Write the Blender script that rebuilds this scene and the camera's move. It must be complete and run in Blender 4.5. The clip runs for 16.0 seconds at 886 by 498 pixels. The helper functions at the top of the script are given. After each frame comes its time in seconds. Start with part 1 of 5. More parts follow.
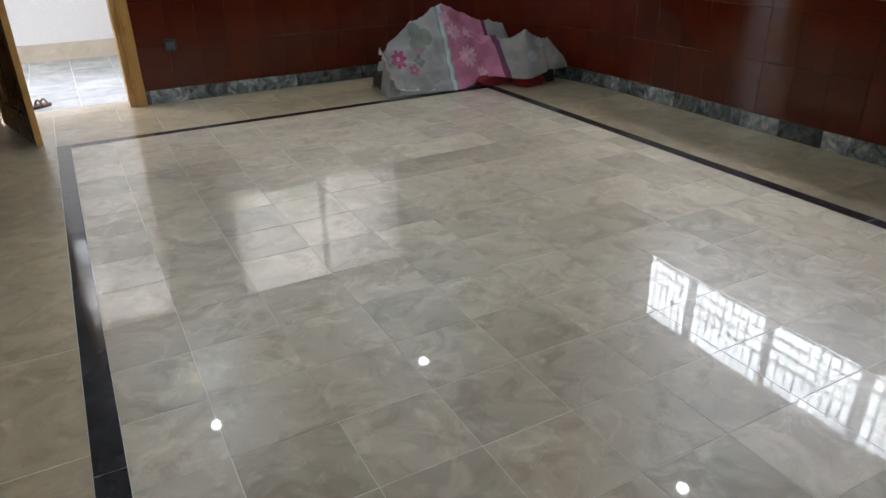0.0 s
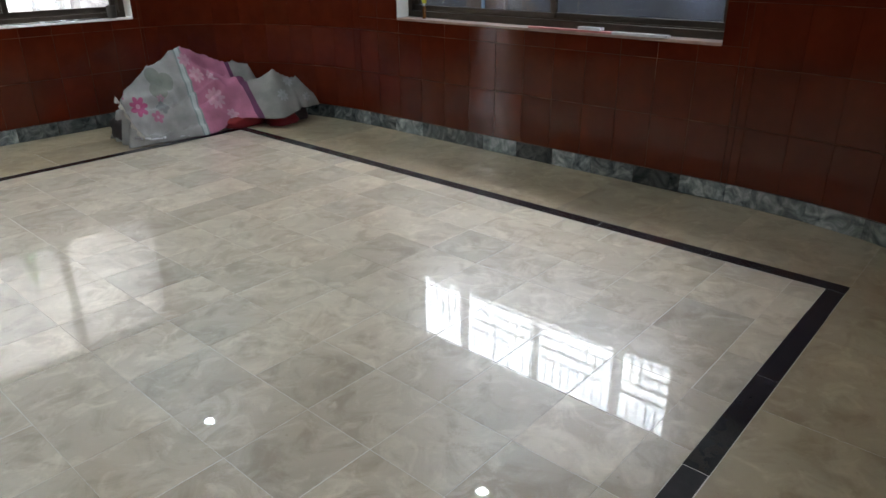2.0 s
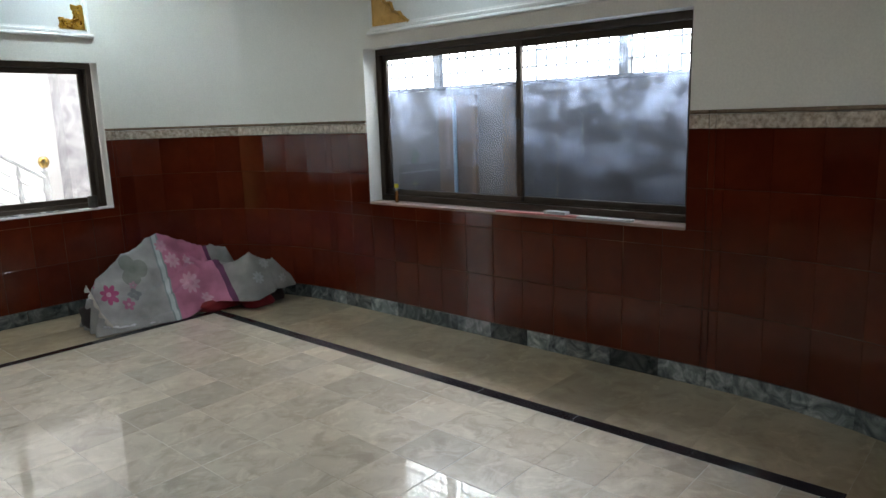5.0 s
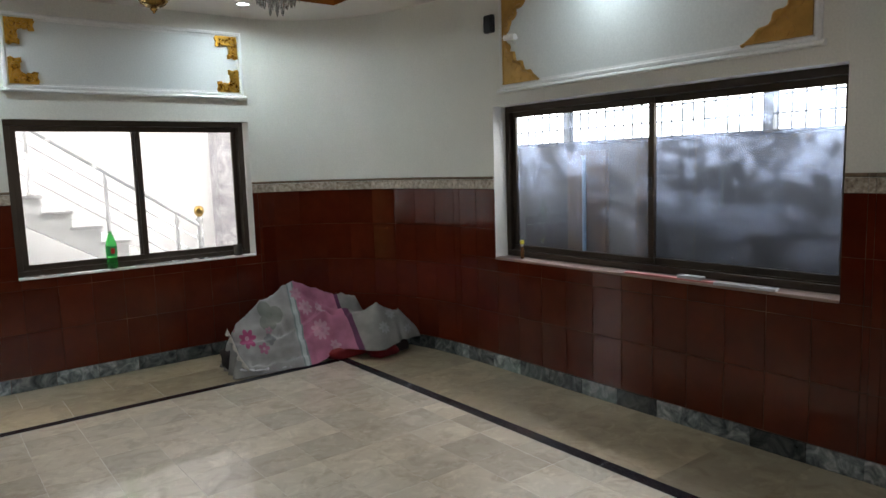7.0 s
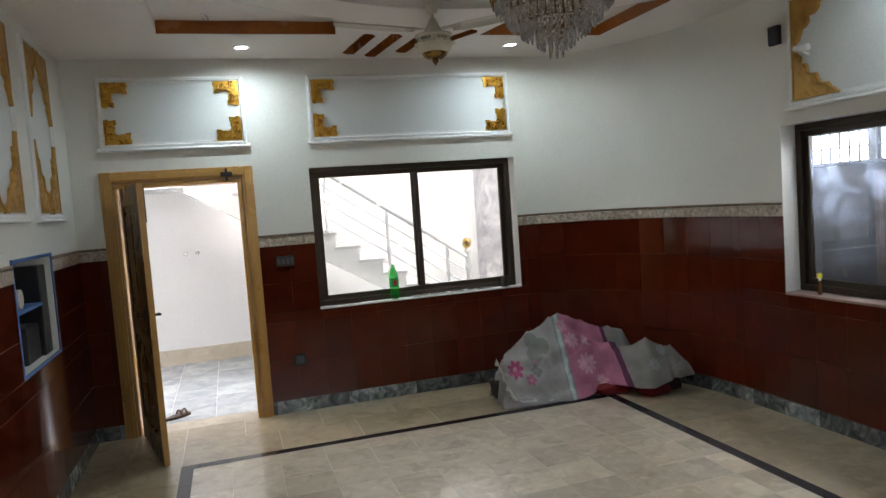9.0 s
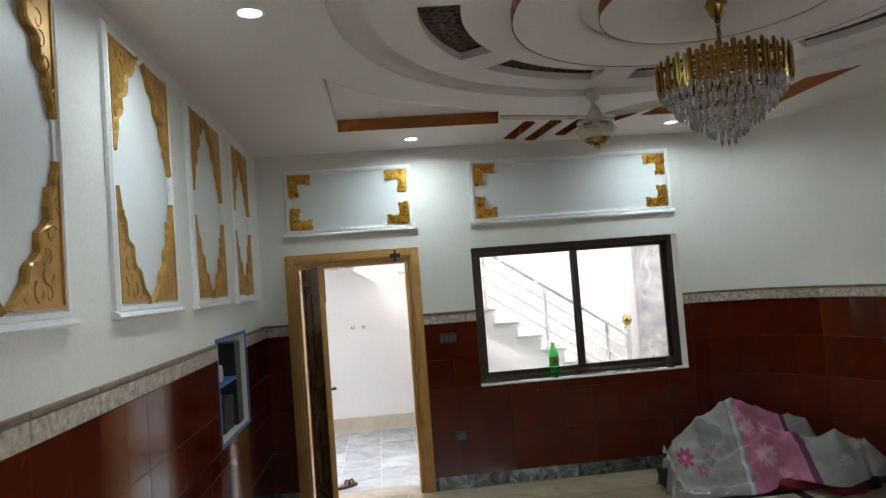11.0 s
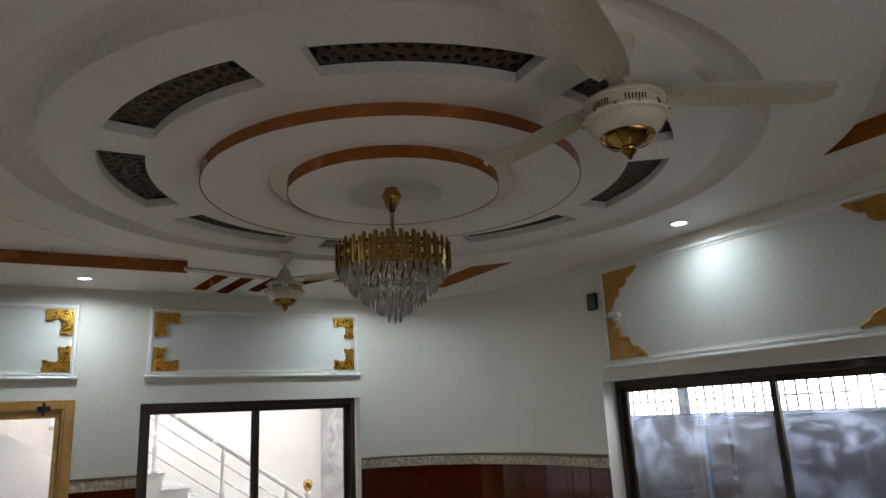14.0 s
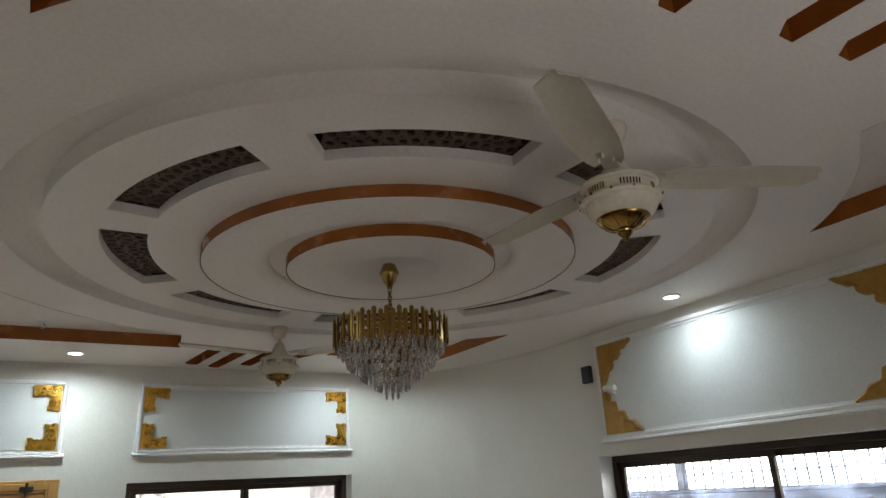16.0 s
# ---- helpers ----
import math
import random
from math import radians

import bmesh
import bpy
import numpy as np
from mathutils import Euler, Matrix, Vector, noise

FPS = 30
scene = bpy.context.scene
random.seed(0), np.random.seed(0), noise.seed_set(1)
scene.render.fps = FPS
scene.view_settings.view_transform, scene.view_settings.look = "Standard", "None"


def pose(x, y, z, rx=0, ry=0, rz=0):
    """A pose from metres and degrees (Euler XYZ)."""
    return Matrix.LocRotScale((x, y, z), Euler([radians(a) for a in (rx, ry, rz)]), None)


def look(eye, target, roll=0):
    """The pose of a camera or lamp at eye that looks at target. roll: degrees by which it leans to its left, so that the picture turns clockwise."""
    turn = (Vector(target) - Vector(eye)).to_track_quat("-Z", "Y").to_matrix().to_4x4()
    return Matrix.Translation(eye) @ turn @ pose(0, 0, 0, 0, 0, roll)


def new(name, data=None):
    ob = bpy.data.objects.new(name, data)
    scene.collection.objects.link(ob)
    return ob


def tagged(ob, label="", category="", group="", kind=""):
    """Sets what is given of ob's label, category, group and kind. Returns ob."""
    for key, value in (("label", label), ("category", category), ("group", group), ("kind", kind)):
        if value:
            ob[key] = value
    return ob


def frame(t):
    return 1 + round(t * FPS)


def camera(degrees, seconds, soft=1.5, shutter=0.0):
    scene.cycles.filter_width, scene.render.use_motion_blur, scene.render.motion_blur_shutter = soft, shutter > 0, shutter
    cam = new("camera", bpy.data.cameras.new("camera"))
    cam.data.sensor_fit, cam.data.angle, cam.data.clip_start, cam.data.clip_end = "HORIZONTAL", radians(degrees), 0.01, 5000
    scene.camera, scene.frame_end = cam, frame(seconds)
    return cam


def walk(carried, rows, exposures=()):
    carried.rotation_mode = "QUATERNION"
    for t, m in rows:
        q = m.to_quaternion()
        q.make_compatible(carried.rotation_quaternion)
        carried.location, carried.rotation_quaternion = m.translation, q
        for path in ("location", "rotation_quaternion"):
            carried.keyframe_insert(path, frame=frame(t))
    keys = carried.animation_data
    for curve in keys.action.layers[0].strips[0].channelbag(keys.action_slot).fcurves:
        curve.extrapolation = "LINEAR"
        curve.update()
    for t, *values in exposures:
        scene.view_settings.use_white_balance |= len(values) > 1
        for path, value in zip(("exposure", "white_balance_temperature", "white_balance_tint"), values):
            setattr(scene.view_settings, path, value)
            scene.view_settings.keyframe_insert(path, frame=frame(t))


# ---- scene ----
cam = camera(65.6, 16.0)
PATH = [
    (0, (0.189, 0.26, 1.326), (1.032, 1.852, 0.457), -1.2),
    (0.5, (0.141, 0.282, 1.37), (1.222, 1.731, 0.513), -0.8),
    (1, (0.15, 0.293, 1.364), (1.384, 1.618, 0.515), -0.7),
    (1.5, (0.181, 0.269, 1.373), (1.528, 1.499, 0.553), -0.6),
    (2, (0.194, 0.257, 1.376), (1.564, 1.475, 0.577), -0.4),
    (2.5, (0.208, 0.249, 1.387), (1.602, 1.473, 0.638), -0.5),
    (3, (0.208, 0.255, 1.386), (1.599, 1.515, 0.696), -0.8),
    (3.5, (0.227, 0.259, 1.423), (1.638, 1.531, 0.799), -1.3),
    (4, (0.258, 0.258, 1.443), (1.734, 1.515, 0.948), -0.9),
    (4.2, (0.289, 0.254, 1.465), (1.787, 1.495, 1.002), -1.3),
    (6.3, (0.714, 0.226, 1.566), (2.099, 1.643, 1.294), -1.8),
    (6.5, (0.644, 0.236, 1.573), (2.022, 1.662, 1.309), -1.9),
    (7, (0.548, 0.255, 1.619), (1.763, 1.825, 1.378), -1.8),
    (7.5, (0.505, 0.31, 1.652), (1.488, 2.041, 1.454), -2.5),
    (8, (0.485, 0.33, 1.665), (1.353, 2.125, 1.503), -2.8),
    (8.5, (0.465, 0.344, 1.67), (1.263, 2.172, 1.512), -3.3),
    (9, (0.456, 0.368, 1.699), (1.047, 2.274, 1.561), -4.1),
    (9.2, (0.437, 0.374, 1.711), (0.895, 2.316, 1.586), -5.0),
    (11.3, (0.352, 0.287, 1.806), (0.537, 2.275, 1.909), -4.4),
    (11.5, (0.376, 0.3, 1.804), (0.725, 2.267, 1.899), -3.9),
    (12, (0.436, 0.302, 1.811), (1.14, 2.172, 1.898), -2.8),
    (12.5, (0.479, 0.277, 1.824), (1.393, 2.049, 1.972), -3.5),
    (13, (0.487, 0.256, 1.835), (1.462, 1.982, 2.104), -3.8),
    (13.5, (0.494, 0.229, 1.842), (1.486, 1.924, 2.221), -2.9),
    (14, (0.49, 0.214, 1.85), (1.463, 1.896, 2.324), -2.7),
    (14.5, (0.483, 0.201, 1.86), (1.441, 1.872, 2.398), -2.7),
    (15, (0.475, 0.192, 1.867), (1.457, 1.818, 2.493), -3.1),
    (15.5, (0.458, 0.188, 1.872), (1.44, 1.775, 2.59), -3.0),
    (16, (0.433, 0.191, 1.875), (1.413, 1.803, 2.538), -3.2),
]
walk(cam, [(t, look(eye, target, roll)) for t, eye, target, roll in PATH],
     exposures=[(0, 1.34, 6500, 14), (1.2, 1.52, 6450, 13), (2.5, 1.78, 6400, 12), (4.2, 1.50, 6350, 10), (6.3, 1.13, 6750, 14), (9.2, 1.07, 6750, 14), (11.4, 1.06, 6700, 13), (12.2, 1.03, 6600, 11), (13.5, 0.82, 6850, 15), (14.5, 0.50, 6950, 16), (15.4, 0.60, 6950, 16), (16, 0.98, 6950, 15)])
# light levels
SKY, SPOT_W, HALL_W, SOUTH_W, HAZE = 0.15, 4.9, 78.0, 12.0, 6.5

# ---- plan ----
N, S, E, W = 6.27, -0.16, 4.155, -0.66      # inner faces of the walls
C = 2.97                                    # ceiling height
TH = 0.22                                   # wall thickness
RX = 1.05                                   # rounded corners on the east side
RYN, RYS = 1.60, 1.72
CX, CY = 1.897, 3.098                        # middle of the round ceiling
SPOTS = [(0.675, 5.84), (2.845, 5.764), (3.88, 3.092), (-0.11, 3.146)]


def east_curve(y):
    """Inner x of the east side at y."""
    if y > N - RYN:
        k = (y - (N - RYN)) / RYN
    elif y < S + RYS:
        k = ((S + RYS) - y) / RYS
    else:
        return E
    return E - RX + RX * math.sqrt(max(0.0, 1 - k * k))


def arc_points(north, n=24):
    """Plan points of a rounded corner, from the east wall to the end wall."""
    ry = RYN if north else RYS
    cy = N - RYN if north else S + RYS
    sg = 1 if north else -1
    return [(E - RX + RX * math.cos(a), cy + sg * ry * math.sin(a)) for a in [math.pi / 2 * i / n for i in range(n + 1)]]


# ---- world and lights ----
world = bpy.data.worlds.new("sky")
scene.world = world
world.use_nodes = True
wn = world.node_tree.nodes
sky = wn.new("ShaderNodeTexSky")
sky.sky_type, sky.sun_disc = "NISHITA", False
sky.sun_elevation, sky.sun_rotation = radians(48), radians(200)
world.node_tree.links.new(sky.outputs[0], wn["Background"].inputs[0])
wn["Background"].inputs[1].default_value = SKY

sun = new("sun", bpy.data.lights.new("sun", "SUN"))
sun.data.energy, sun.data.angle, sun.data.color = 2.5, radians(0.6), (1, 0.95, 0.88)
sun.matrix_world = pose(0, 0, 20, 0, -40, 25)


def area_lamp(name, m, sx, sy, watts, color):
    d = bpy.data.lights.new(name, "AREA")
    d.shape, d.size, d.size_y, d.energy, d.color = "RECTANGLE", sx, sy, watts, color
    ob = new(name, d)
    ob.matrix_world = m
    return ob


def spot_lamp(x, y, z, watts):
    d = bpy.data.lights.new("downlight_beam", "AREA")
    d.shape, d.size, d.energy, d.color = "DISK", 0.085, watts, (0.72, 0.92, 1.0)
    d.spread = radians(165)
    ob = new("downlight_beam", d)
    ob.matrix_world = pose(x, y, z)
    return ob


for sx_, sy_ in SPOTS:
    spot_lamp(sx_, sy_, C - 0.02, SPOT_W * (0.45 if sx_ > 3.5 else 0.85 if sy_ > 5 else 1.0))
# daylight of the stair hall: area lamps added inside it, true source unseen
area_lamp("stair_fill", pose(2.2, N + 0.62, 4.1, 30, 0, 0), 4.2, 0.8, HALL_W, (1, 0.96, 0.93))
area_lamp("hall_fill", pose(-1.2, N + 1.6, 2.9, 0, 0, 0), 1.4, 1.4, HALL_W * 0.75, (0.93, 0.96, 1.0))
# fill lamp added behind the camera, outside an invented south window
area_lamp("south_fill", pose(1.55, S - TH - 0.05, 1.55, 90, 0, 0), 1.9, 1.15, SOUTH_W, (0.95, 0.97, 1.0))

# ---- materials ----
def mat(name, c1, c2, scale=3.0, rough=(0.5, 0.6), metal=0.0, bump=0.0, bscale=60.0, detail=6.0, rand=0.0, coat=0.0, c3=None, vein=0.0, spec=0.5, lo=0.32, hi=0.68, soft=False):
    """Two-scale mottled surface in world space; rand varies it from piece to piece."""
    m = bpy.data.materials.new(name)
    m.use_nodes = True
    nt = m.node_tree
    nd, ln = nt.nodes, nt.links
    bs = nd["Principled BSDF"]
    geo = nd.new("ShaderNodeNewGeometry")
    info = nd.new("ShaderNodeObjectInfo")
    add = nd.new("ShaderNodeVectorMath")
    add.operation = "MULTIPLY_ADD"
    comb = nd.new("ShaderNodeCombineXYZ")
    for k in range(3):
        ln.new(info.outputs["Random"], comb.inputs[k])
    ln.new(comb.outputs[0], add.inputs[0])
    add.inputs[1].default_value = (31.0, 17.0, 11.0) if rand else (0, 0, 0)
    ln.new(geo.outputs["Position"], add.inputs[2])
    n1 = nd.new("ShaderNodeTexNoise")
    n1.inputs["Scale"].default_value, n1.inputs["Detail"].default_value, n1.inputs["Roughness"].default_value = scale, detail, 0.6
    n1.inputs["Distortion"].default_value = vein
    ln.new(add.outputs[0], n1.inputs["Vector"])
    ramp = nd.new("ShaderNodeValToRGB")
    ramp.color_ramp.elements[0].position, ramp.color_ramp.elements[1].position = lo, hi
    ramp.color_ramp.elements[0].color, ramp.color_ramp.elements[1].color = (*c1, 1), (*c2, 1)
    if soft:
        ramp.color_ramp.interpolation = "EASE"
        n1.inputs["Roughness"].default_value = 0.5
    if c3:
        el = ramp.color_ramp.elements.new(0.5)
        el.color = (*c3, 1)
    ln.new(n1.outputs["Fac"], ramp.inputs["Fac"])
    col = ramp.outputs["Color"]
    n2 = nd.new("ShaderNodeTexNoise")
    n2.inputs["Scale"].default_value, n2.inputs["Detail"].default_value = bscale, 4.0
    ln.new(add.outputs[0], n2.inputs["Vector"])
    hsv = nd.new("ShaderNodeHueSaturation")
    ln.new(col, hsv.inputs["Color"])
    mr = nd.new("ShaderNodeMapRange")
    mr.inputs["To Min"].default_value, mr.inputs["To Max"].default_value = 1 - rand, 1 + rand
    ln.new(info.outputs["Random"], mr.inputs["Value"])
    grain = nd.new("ShaderNodeMapRange")
    grain.inputs["From Min"].default_value, grain.inputs["From Max"].default_value = 0.3, 0.7
    grain.inputs["To Min"].default_value, grain.inputs["To Max"].default_value = (0.93, 1.06) if soft else (0.95, 1.05)
    ln.new(n2.outputs["Fac"], grain.inputs["Value"])
    mul = nd.new("ShaderNodeMath")
    mul.operation = "MULTIPLY"
    ln.new(mr.outputs[0], mul.inputs[0])
    ln.new(grain.outputs[0], mul.inputs[1])
    ln.new(mul.outputs[0], hsv.inputs["Value"])
    ln.new(hsv.outputs[0], bs.inputs["Base Color"])
    rr = nd.new("ShaderNodeMapRange")
    rr.inputs["From Min"].default_value, rr.inputs["From Max"].default_value = 0.3, 0.7
    rr.inputs["To Min"].default_value, rr.inputs["To Max"].default_value = rough
    ln.new(n1.outputs["Fac"], rr.inputs["Value"])
    ln.new(rr.outputs[0], bs.inputs["Roughness"])
    bs.inputs["Metallic"].default_value = metal
    bs.inputs["Specular IOR Level"].default_value = spec
    bs.inputs["Coat Weight"].default_value = coat
    if bump:
        bp = nd.new("ShaderNodeBump")
        bp.inputs["Strength"].default_value, bp.inputs["Distance"].default_value = bump, 0.004
        ln.new(n2.outputs["Fac"], bp.inputs["Height"])
        ln.new(bp.outputs[0], bs.inputs["Normal"])
    return m


def glow(name, color, strength):
    m = bpy.data.materials.new(name)
    m.use_nodes = True
    b = m.node_tree.nodes["Principled BSDF"]
    b.inputs["Base Color"].default_value = (0.9, 0.9, 0.9, 1)
    b.inputs["Emission Color"].default_value = (*color, 1)
    b.inputs["Emission Strength"].default_value = strength
    return m


def glass(name, dust, dust_color=(0.55, 0.60, 0.68), scale=2.2, tint=(0.95, 0.97, 0.97), low=1.0):
    """Clear pane with gloss, and dust wiped in swirls."""
    m = bpy.data.materials.new(name)
    m.use_nodes = True
    nt = m.node_tree
    nd, ln = nt.nodes, nt.links
    nd.remove(nd["Principled BSDF"])
    out = nd["Material Output"]
    tr = nd.new("ShaderNodeBsdfTransparent")
    tr.inputs[0].default_value = (*tint, 1)
    gl = nd.new("ShaderNodeBsdfGlossy")
    gl.inputs["Roughness"].default_value = 0.03
    lw = nd.new("ShaderNodeLayerWeight")
    lw.inputs["Blend"].default_value = 0.5
    pw = nd.new("ShaderNodeMath")
    pw.operation, pw.inputs[1].default_value = "POWER", 4.0
    ln.new(lw.outputs["Facing"], pw.inputs[0])
    fr = nd.new("ShaderNodeMath")
    fr.operation, fr.inputs[1].default_value, fr.inputs[2].default_value = "MULTIPLY_ADD", 0.45, 0.035
    ln.new(pw.outputs[0], fr.inputs[0])
    mx = nd.new("ShaderNodeMixShader")
    ln.new(fr.outputs[0], mx.inputs[0])
    ln.new(tr.outputs[0], mx.inputs[1])
    ln.new(gl.outputs[0], mx.inputs[2])
    geo = nd.new("ShaderNodeNewGeometry")
    n1 = nd.new("ShaderNodeTexNoise")
    n1.inputs["Scale"].default_value, n1.inputs["Detail"].default_value, n1.inputs["Distortion"].default_value = scale, 14.0, 0.35
    n1.inputs["Roughness"].default_value = 0.78
    stretch = nd.new("ShaderNodeMapping")
    stretch.inputs["Rotation"].default_value, stretch.inputs["Scale"].default_value = (0.6, 0, 0), (1, 0.85, 1.25)
    ln.new(geo.outputs["Position"], stretch.inputs["Vector"])
    ln.new(stretch.outputs[0], n1.inputs["Vector"])
    n2 = nd.new("ShaderNodeTexVoronoi")
    n2.inputs["Scale"].default_value = 9.0
    ln.new(geo.outputs["Position"], n2.inputs["Vector"])
    speck = nd.new("ShaderNodeMapRange")
    speck.inputs["From Min"].default_value, speck.inputs["From Max"].default_value = 0.10, 0.06
    speck.inputs["To Min"].default_value, speck.inputs["To Max"].default_value = 0.0, min(1.0, dust * 1.2)
    ln.new(n2.outputs["Distance"], speck.inputs["Value"])
    mr = nd.new("ShaderNodeMapRange")
    mr.inputs["From Min"].default_value, mr.inputs["From Max"].default_value = 0.46, 0.72
    mr.inputs["To Min"].default_value, mr.inputs["To Max"].default_value = dust * 0.2, dust * 2.4
    ln.new(n1.outputs["Fac"], mr.inputs["Value"])
    # dust thins towards the bottom of the pane
    sep = nd.new("ShaderNodeSeparateXYZ")
    ln.new(geo.outputs["Position"], sep.inputs[0])
    dust_fade = nd.new("ShaderNodeMapRange")
    dust_fade.inputs["From Min"].default_value, dust_fade.inputs["From Max"].default_value = 1.0, 1.72
    dust_fade.inputs["To Min"].default_value, dust_fade.inputs["To Max"].default_value = low, 1.0
    ln.new(sep.outputs[2], dust_fade.inputs["Value"])
    wm = nd.new("ShaderNodeMath")
    wm.operation = "MULTIPLY"
    ln.new(mr.outputs[0], wm.inputs[0])
    ln.new(dust_fade.outputs[0], wm.inputs[1])
    mxm = nd.new("ShaderNodeMath")
    mxm.operation = "MAXIMUM"
    ln.new(wm.outputs[0], mxm.inputs[0])
    ln.new(speck.outputs[0], mxm.inputs[1])
    tl = nd.new("ShaderNodeBsdfTranslucent")
    tl.inputs[0].default_value = (*dust_color, 1)
    m2 = nd.new("ShaderNodeMixShader")
    ln.new(mxm.outputs[0], m2.inputs[0])
    ln.new(mx.outputs[0], m2.inputs[1])
    ln.new(tl.outputs[0], m2.inputs[2])
    ln.new(m2.outputs[0], out.inputs["Surface"])
    return m


M_WALL = mat("wall_paint", (0.72, 0.71, 0.655), (0.77, 0.76, 0.705), 1.2, (0.45, 0.6), bump=0.08, bscale=90)
# warm tint stands in for light bounced up from the floor
M_CEIL = mat("ceiling_paint_bounce", (0.77, 0.72, 0.675), (0.82, 0.77, 0.725), 0.9, (0.5, 0.65), bump=0.05, bscale=70)
M_HALL = mat("hall_paint", (0.80, 0.80, 0.80), (0.84, 0.83, 0.82), 1.0, (0.5, 0.6))


def marble_floor(name, stone=(1, 1, 1), coat=0.62):
    """Cloudy beige marble: soft grey and cream clouds, brown stains, dark pits, and a tone of its own for each slab."""
    m = bpy.data.materials.new(name)
    m.use_nodes = True
    nt = m.node_tree
    nd, ln = nt.nodes, nt.links
    bs = nd["Principled BSDF"]
    geo = nd.new("ShaderNodeNewGeometry")
    info = nd.new("ShaderNodeObjectInfo")
    comb = nd.new("ShaderNodeCombineXYZ")
    for k in range(3):
        ln.new(info.outputs["Random"], comb.inputs[k])
    add = nd.new("ShaderNodeVectorMath")
    add.operation = "MULTIPLY_ADD"
    add.inputs[1].default_value = (9.0, 5.0, 3.0)
    ln.new(comb.outputs[0], add.inputs[0])
    ln.new(geo.outputs["Position"], add.inputs[2])

    def cloud(scale, detail, distortion, a, b, own=True, ease="SMOOTHSTEP", rough=0.55):
        n = nd.new("ShaderNodeTexNoise")
        n.inputs["Scale"].default_value, n.inputs["Detail"].default_value = scale, detail
        n.inputs["Distortion"].default_value, n.inputs["Roughness"].default_value = distortion, rough
        ln.new((add.outputs[0] if own else geo.outputs["Position"]), n.inputs["Vector"])
        r = nd.new("ShaderNodeMapRange")
        r.interpolation_type = ease
        r.inputs["From Min"].default_value, r.inputs["From Max"].default_value = a, b
        ln.new(n.outputs["Fac"], r.inputs["Value"])
        return r.outputs[0]

    def mix(fac, a, b, amount=1.0):
        if amount != 1.0:
            q = nd.new("ShaderNodeMath")
            q.operation = "MULTIPLY"
            q.inputs[1].default_value = amount
            ln.new(fac, q.inputs[0])
            fac = q.outputs[0]
        n = nd.new("ShaderNodeMix")
        n.data_type = "RGBA"
        ln.new(fac, n.inputs[0])
        for k, v in ((6, a), (7, b)):
            if isinstance(v, tuple):
                n.inputs[k].default_value = (*v, 1)
            else:
                ln.new(v, n.inputs[k])
        return n.outputs[2]

    col = mix(cloud(2.6, 4, 0.5, 0.28, 0.72), (0.405, 0.345, 0.262), (0.53, 0.468, 0.372))
    col = mix(info.outputs["Random"], col, (0.465, 0.435, 0.375), 0.35)
    col = mix(cloud(5.0, 8, 1.2, 0.44, 0.68, rough=0.62), col, (0.265, 0.205, 0.135), 0.60)
    col = mix(cloud(8.0, 9, 0.9, 0.47, 0.74, rough=0.66), col, (0.69, 0.635, 0.53), 0.62)
    col = mix(cloud(42.0, 3, 0.0, 0.66, 0.80), col, (0.19, 0.145, 0.10), 0.45)
    hsv = nd.new("ShaderNodeHueSaturation")
    tone = nd.new("ShaderNodeMapRange")
    tone.inputs["To Min"].default_value, tone.inputs["To Max"].default_value = 0.84, 1.20
    flip = nd.new("ShaderNodeMath")
    flip.operation = "FRACT"
    mul = nd.new("ShaderNodeMath")
    mul.operation = "MULTIPLY"
    mul.inputs[1].default_value = 7.3
    ln.new(info.outputs["Random"], mul.inputs[0])
    ln.new(mul.outputs[0], flip.inputs[0])
    ln.new(flip.outputs[0], tone.inputs["Value"])
    ln.new(col, hsv.inputs["Color"])
    ln.new(tone.outputs[0], hsv.inputs["Value"])
    tint = nd.new("ShaderNodeVectorMath")
    tint.operation = "MULTIPLY"
    tint.inputs[1].default_value = stone
    ln.new(hsv.outputs[0], tint.inputs[0])
    ln.new(tint.outputs[0], bs.inputs["Base Color"])
    rr = nd.new("ShaderNodeMapRange")
    rr.inputs["To Min"].default_value, rr.inputs["To Max"].default_value = 0.28, 0.40
    ln.new(cloud(3.0, 2, 0.0, 0.2, 0.8), rr.inputs["Value"])
    ln.new(rr.outputs[0], bs.inputs["Roughness"])
    bs.inputs["Specular IOR Level"].default_value = 0.85
    bs.inputs["Coat Weight"].default_value = coat
    bs.inputs["Coat Roughness"].default_value = 0.020
    return m


M_FLOOR = marble_floor("beige_marble", (1.01, 0.985, 0.95))
M_MARGIN = marble_floor("brown_beige_marble", (0.80, 0.735, 0.60), 0.45)
M_GROUT = mat("floor_grout", (0.62, 0.60, 0.56), (0.74, 0.72, 0.68), 8, (0.5, 0.7))
M_BLACK = mat("black_marble", (0.012, 0.013, 0.017), (0.03, 0.03, 0.036), 9, (0.07, 0.14), rand=0.2, spec=0.5)
M_RED = mat("red_glazed_tile", (0.066, 0.0098, 0.0038), (0.095, 0.0146, 0.0052), 3.0, (0.06, 0.12), rand=0.07, bscale=14, spec=0.4)
M_REDGROUT = mat("red_grout", (0.055, 0.013, 0.006), (0.26, 0.125, 0.08), 3.6, (0.6, 0.8), lo=0.50, hi=0.70)
M_SKIRT = mat("grey_green_marble", (0.03, 0.036, 0.040), (0.33, 0.34, 0.33), 9.0, (0.12, 0.25), rand=0.72, c3=(0.14, 0.155, 0.155), vein=1.4, bscale=40)
M_BORDER = mat("listello", (0.20, 0.15, 0.11), (0.62, 0.56, 0.48), 34.0, (0.35, 0.5), rand=0.08, bump=0.6, bscale=70, c3=(0.42, 0.35, 0.28))
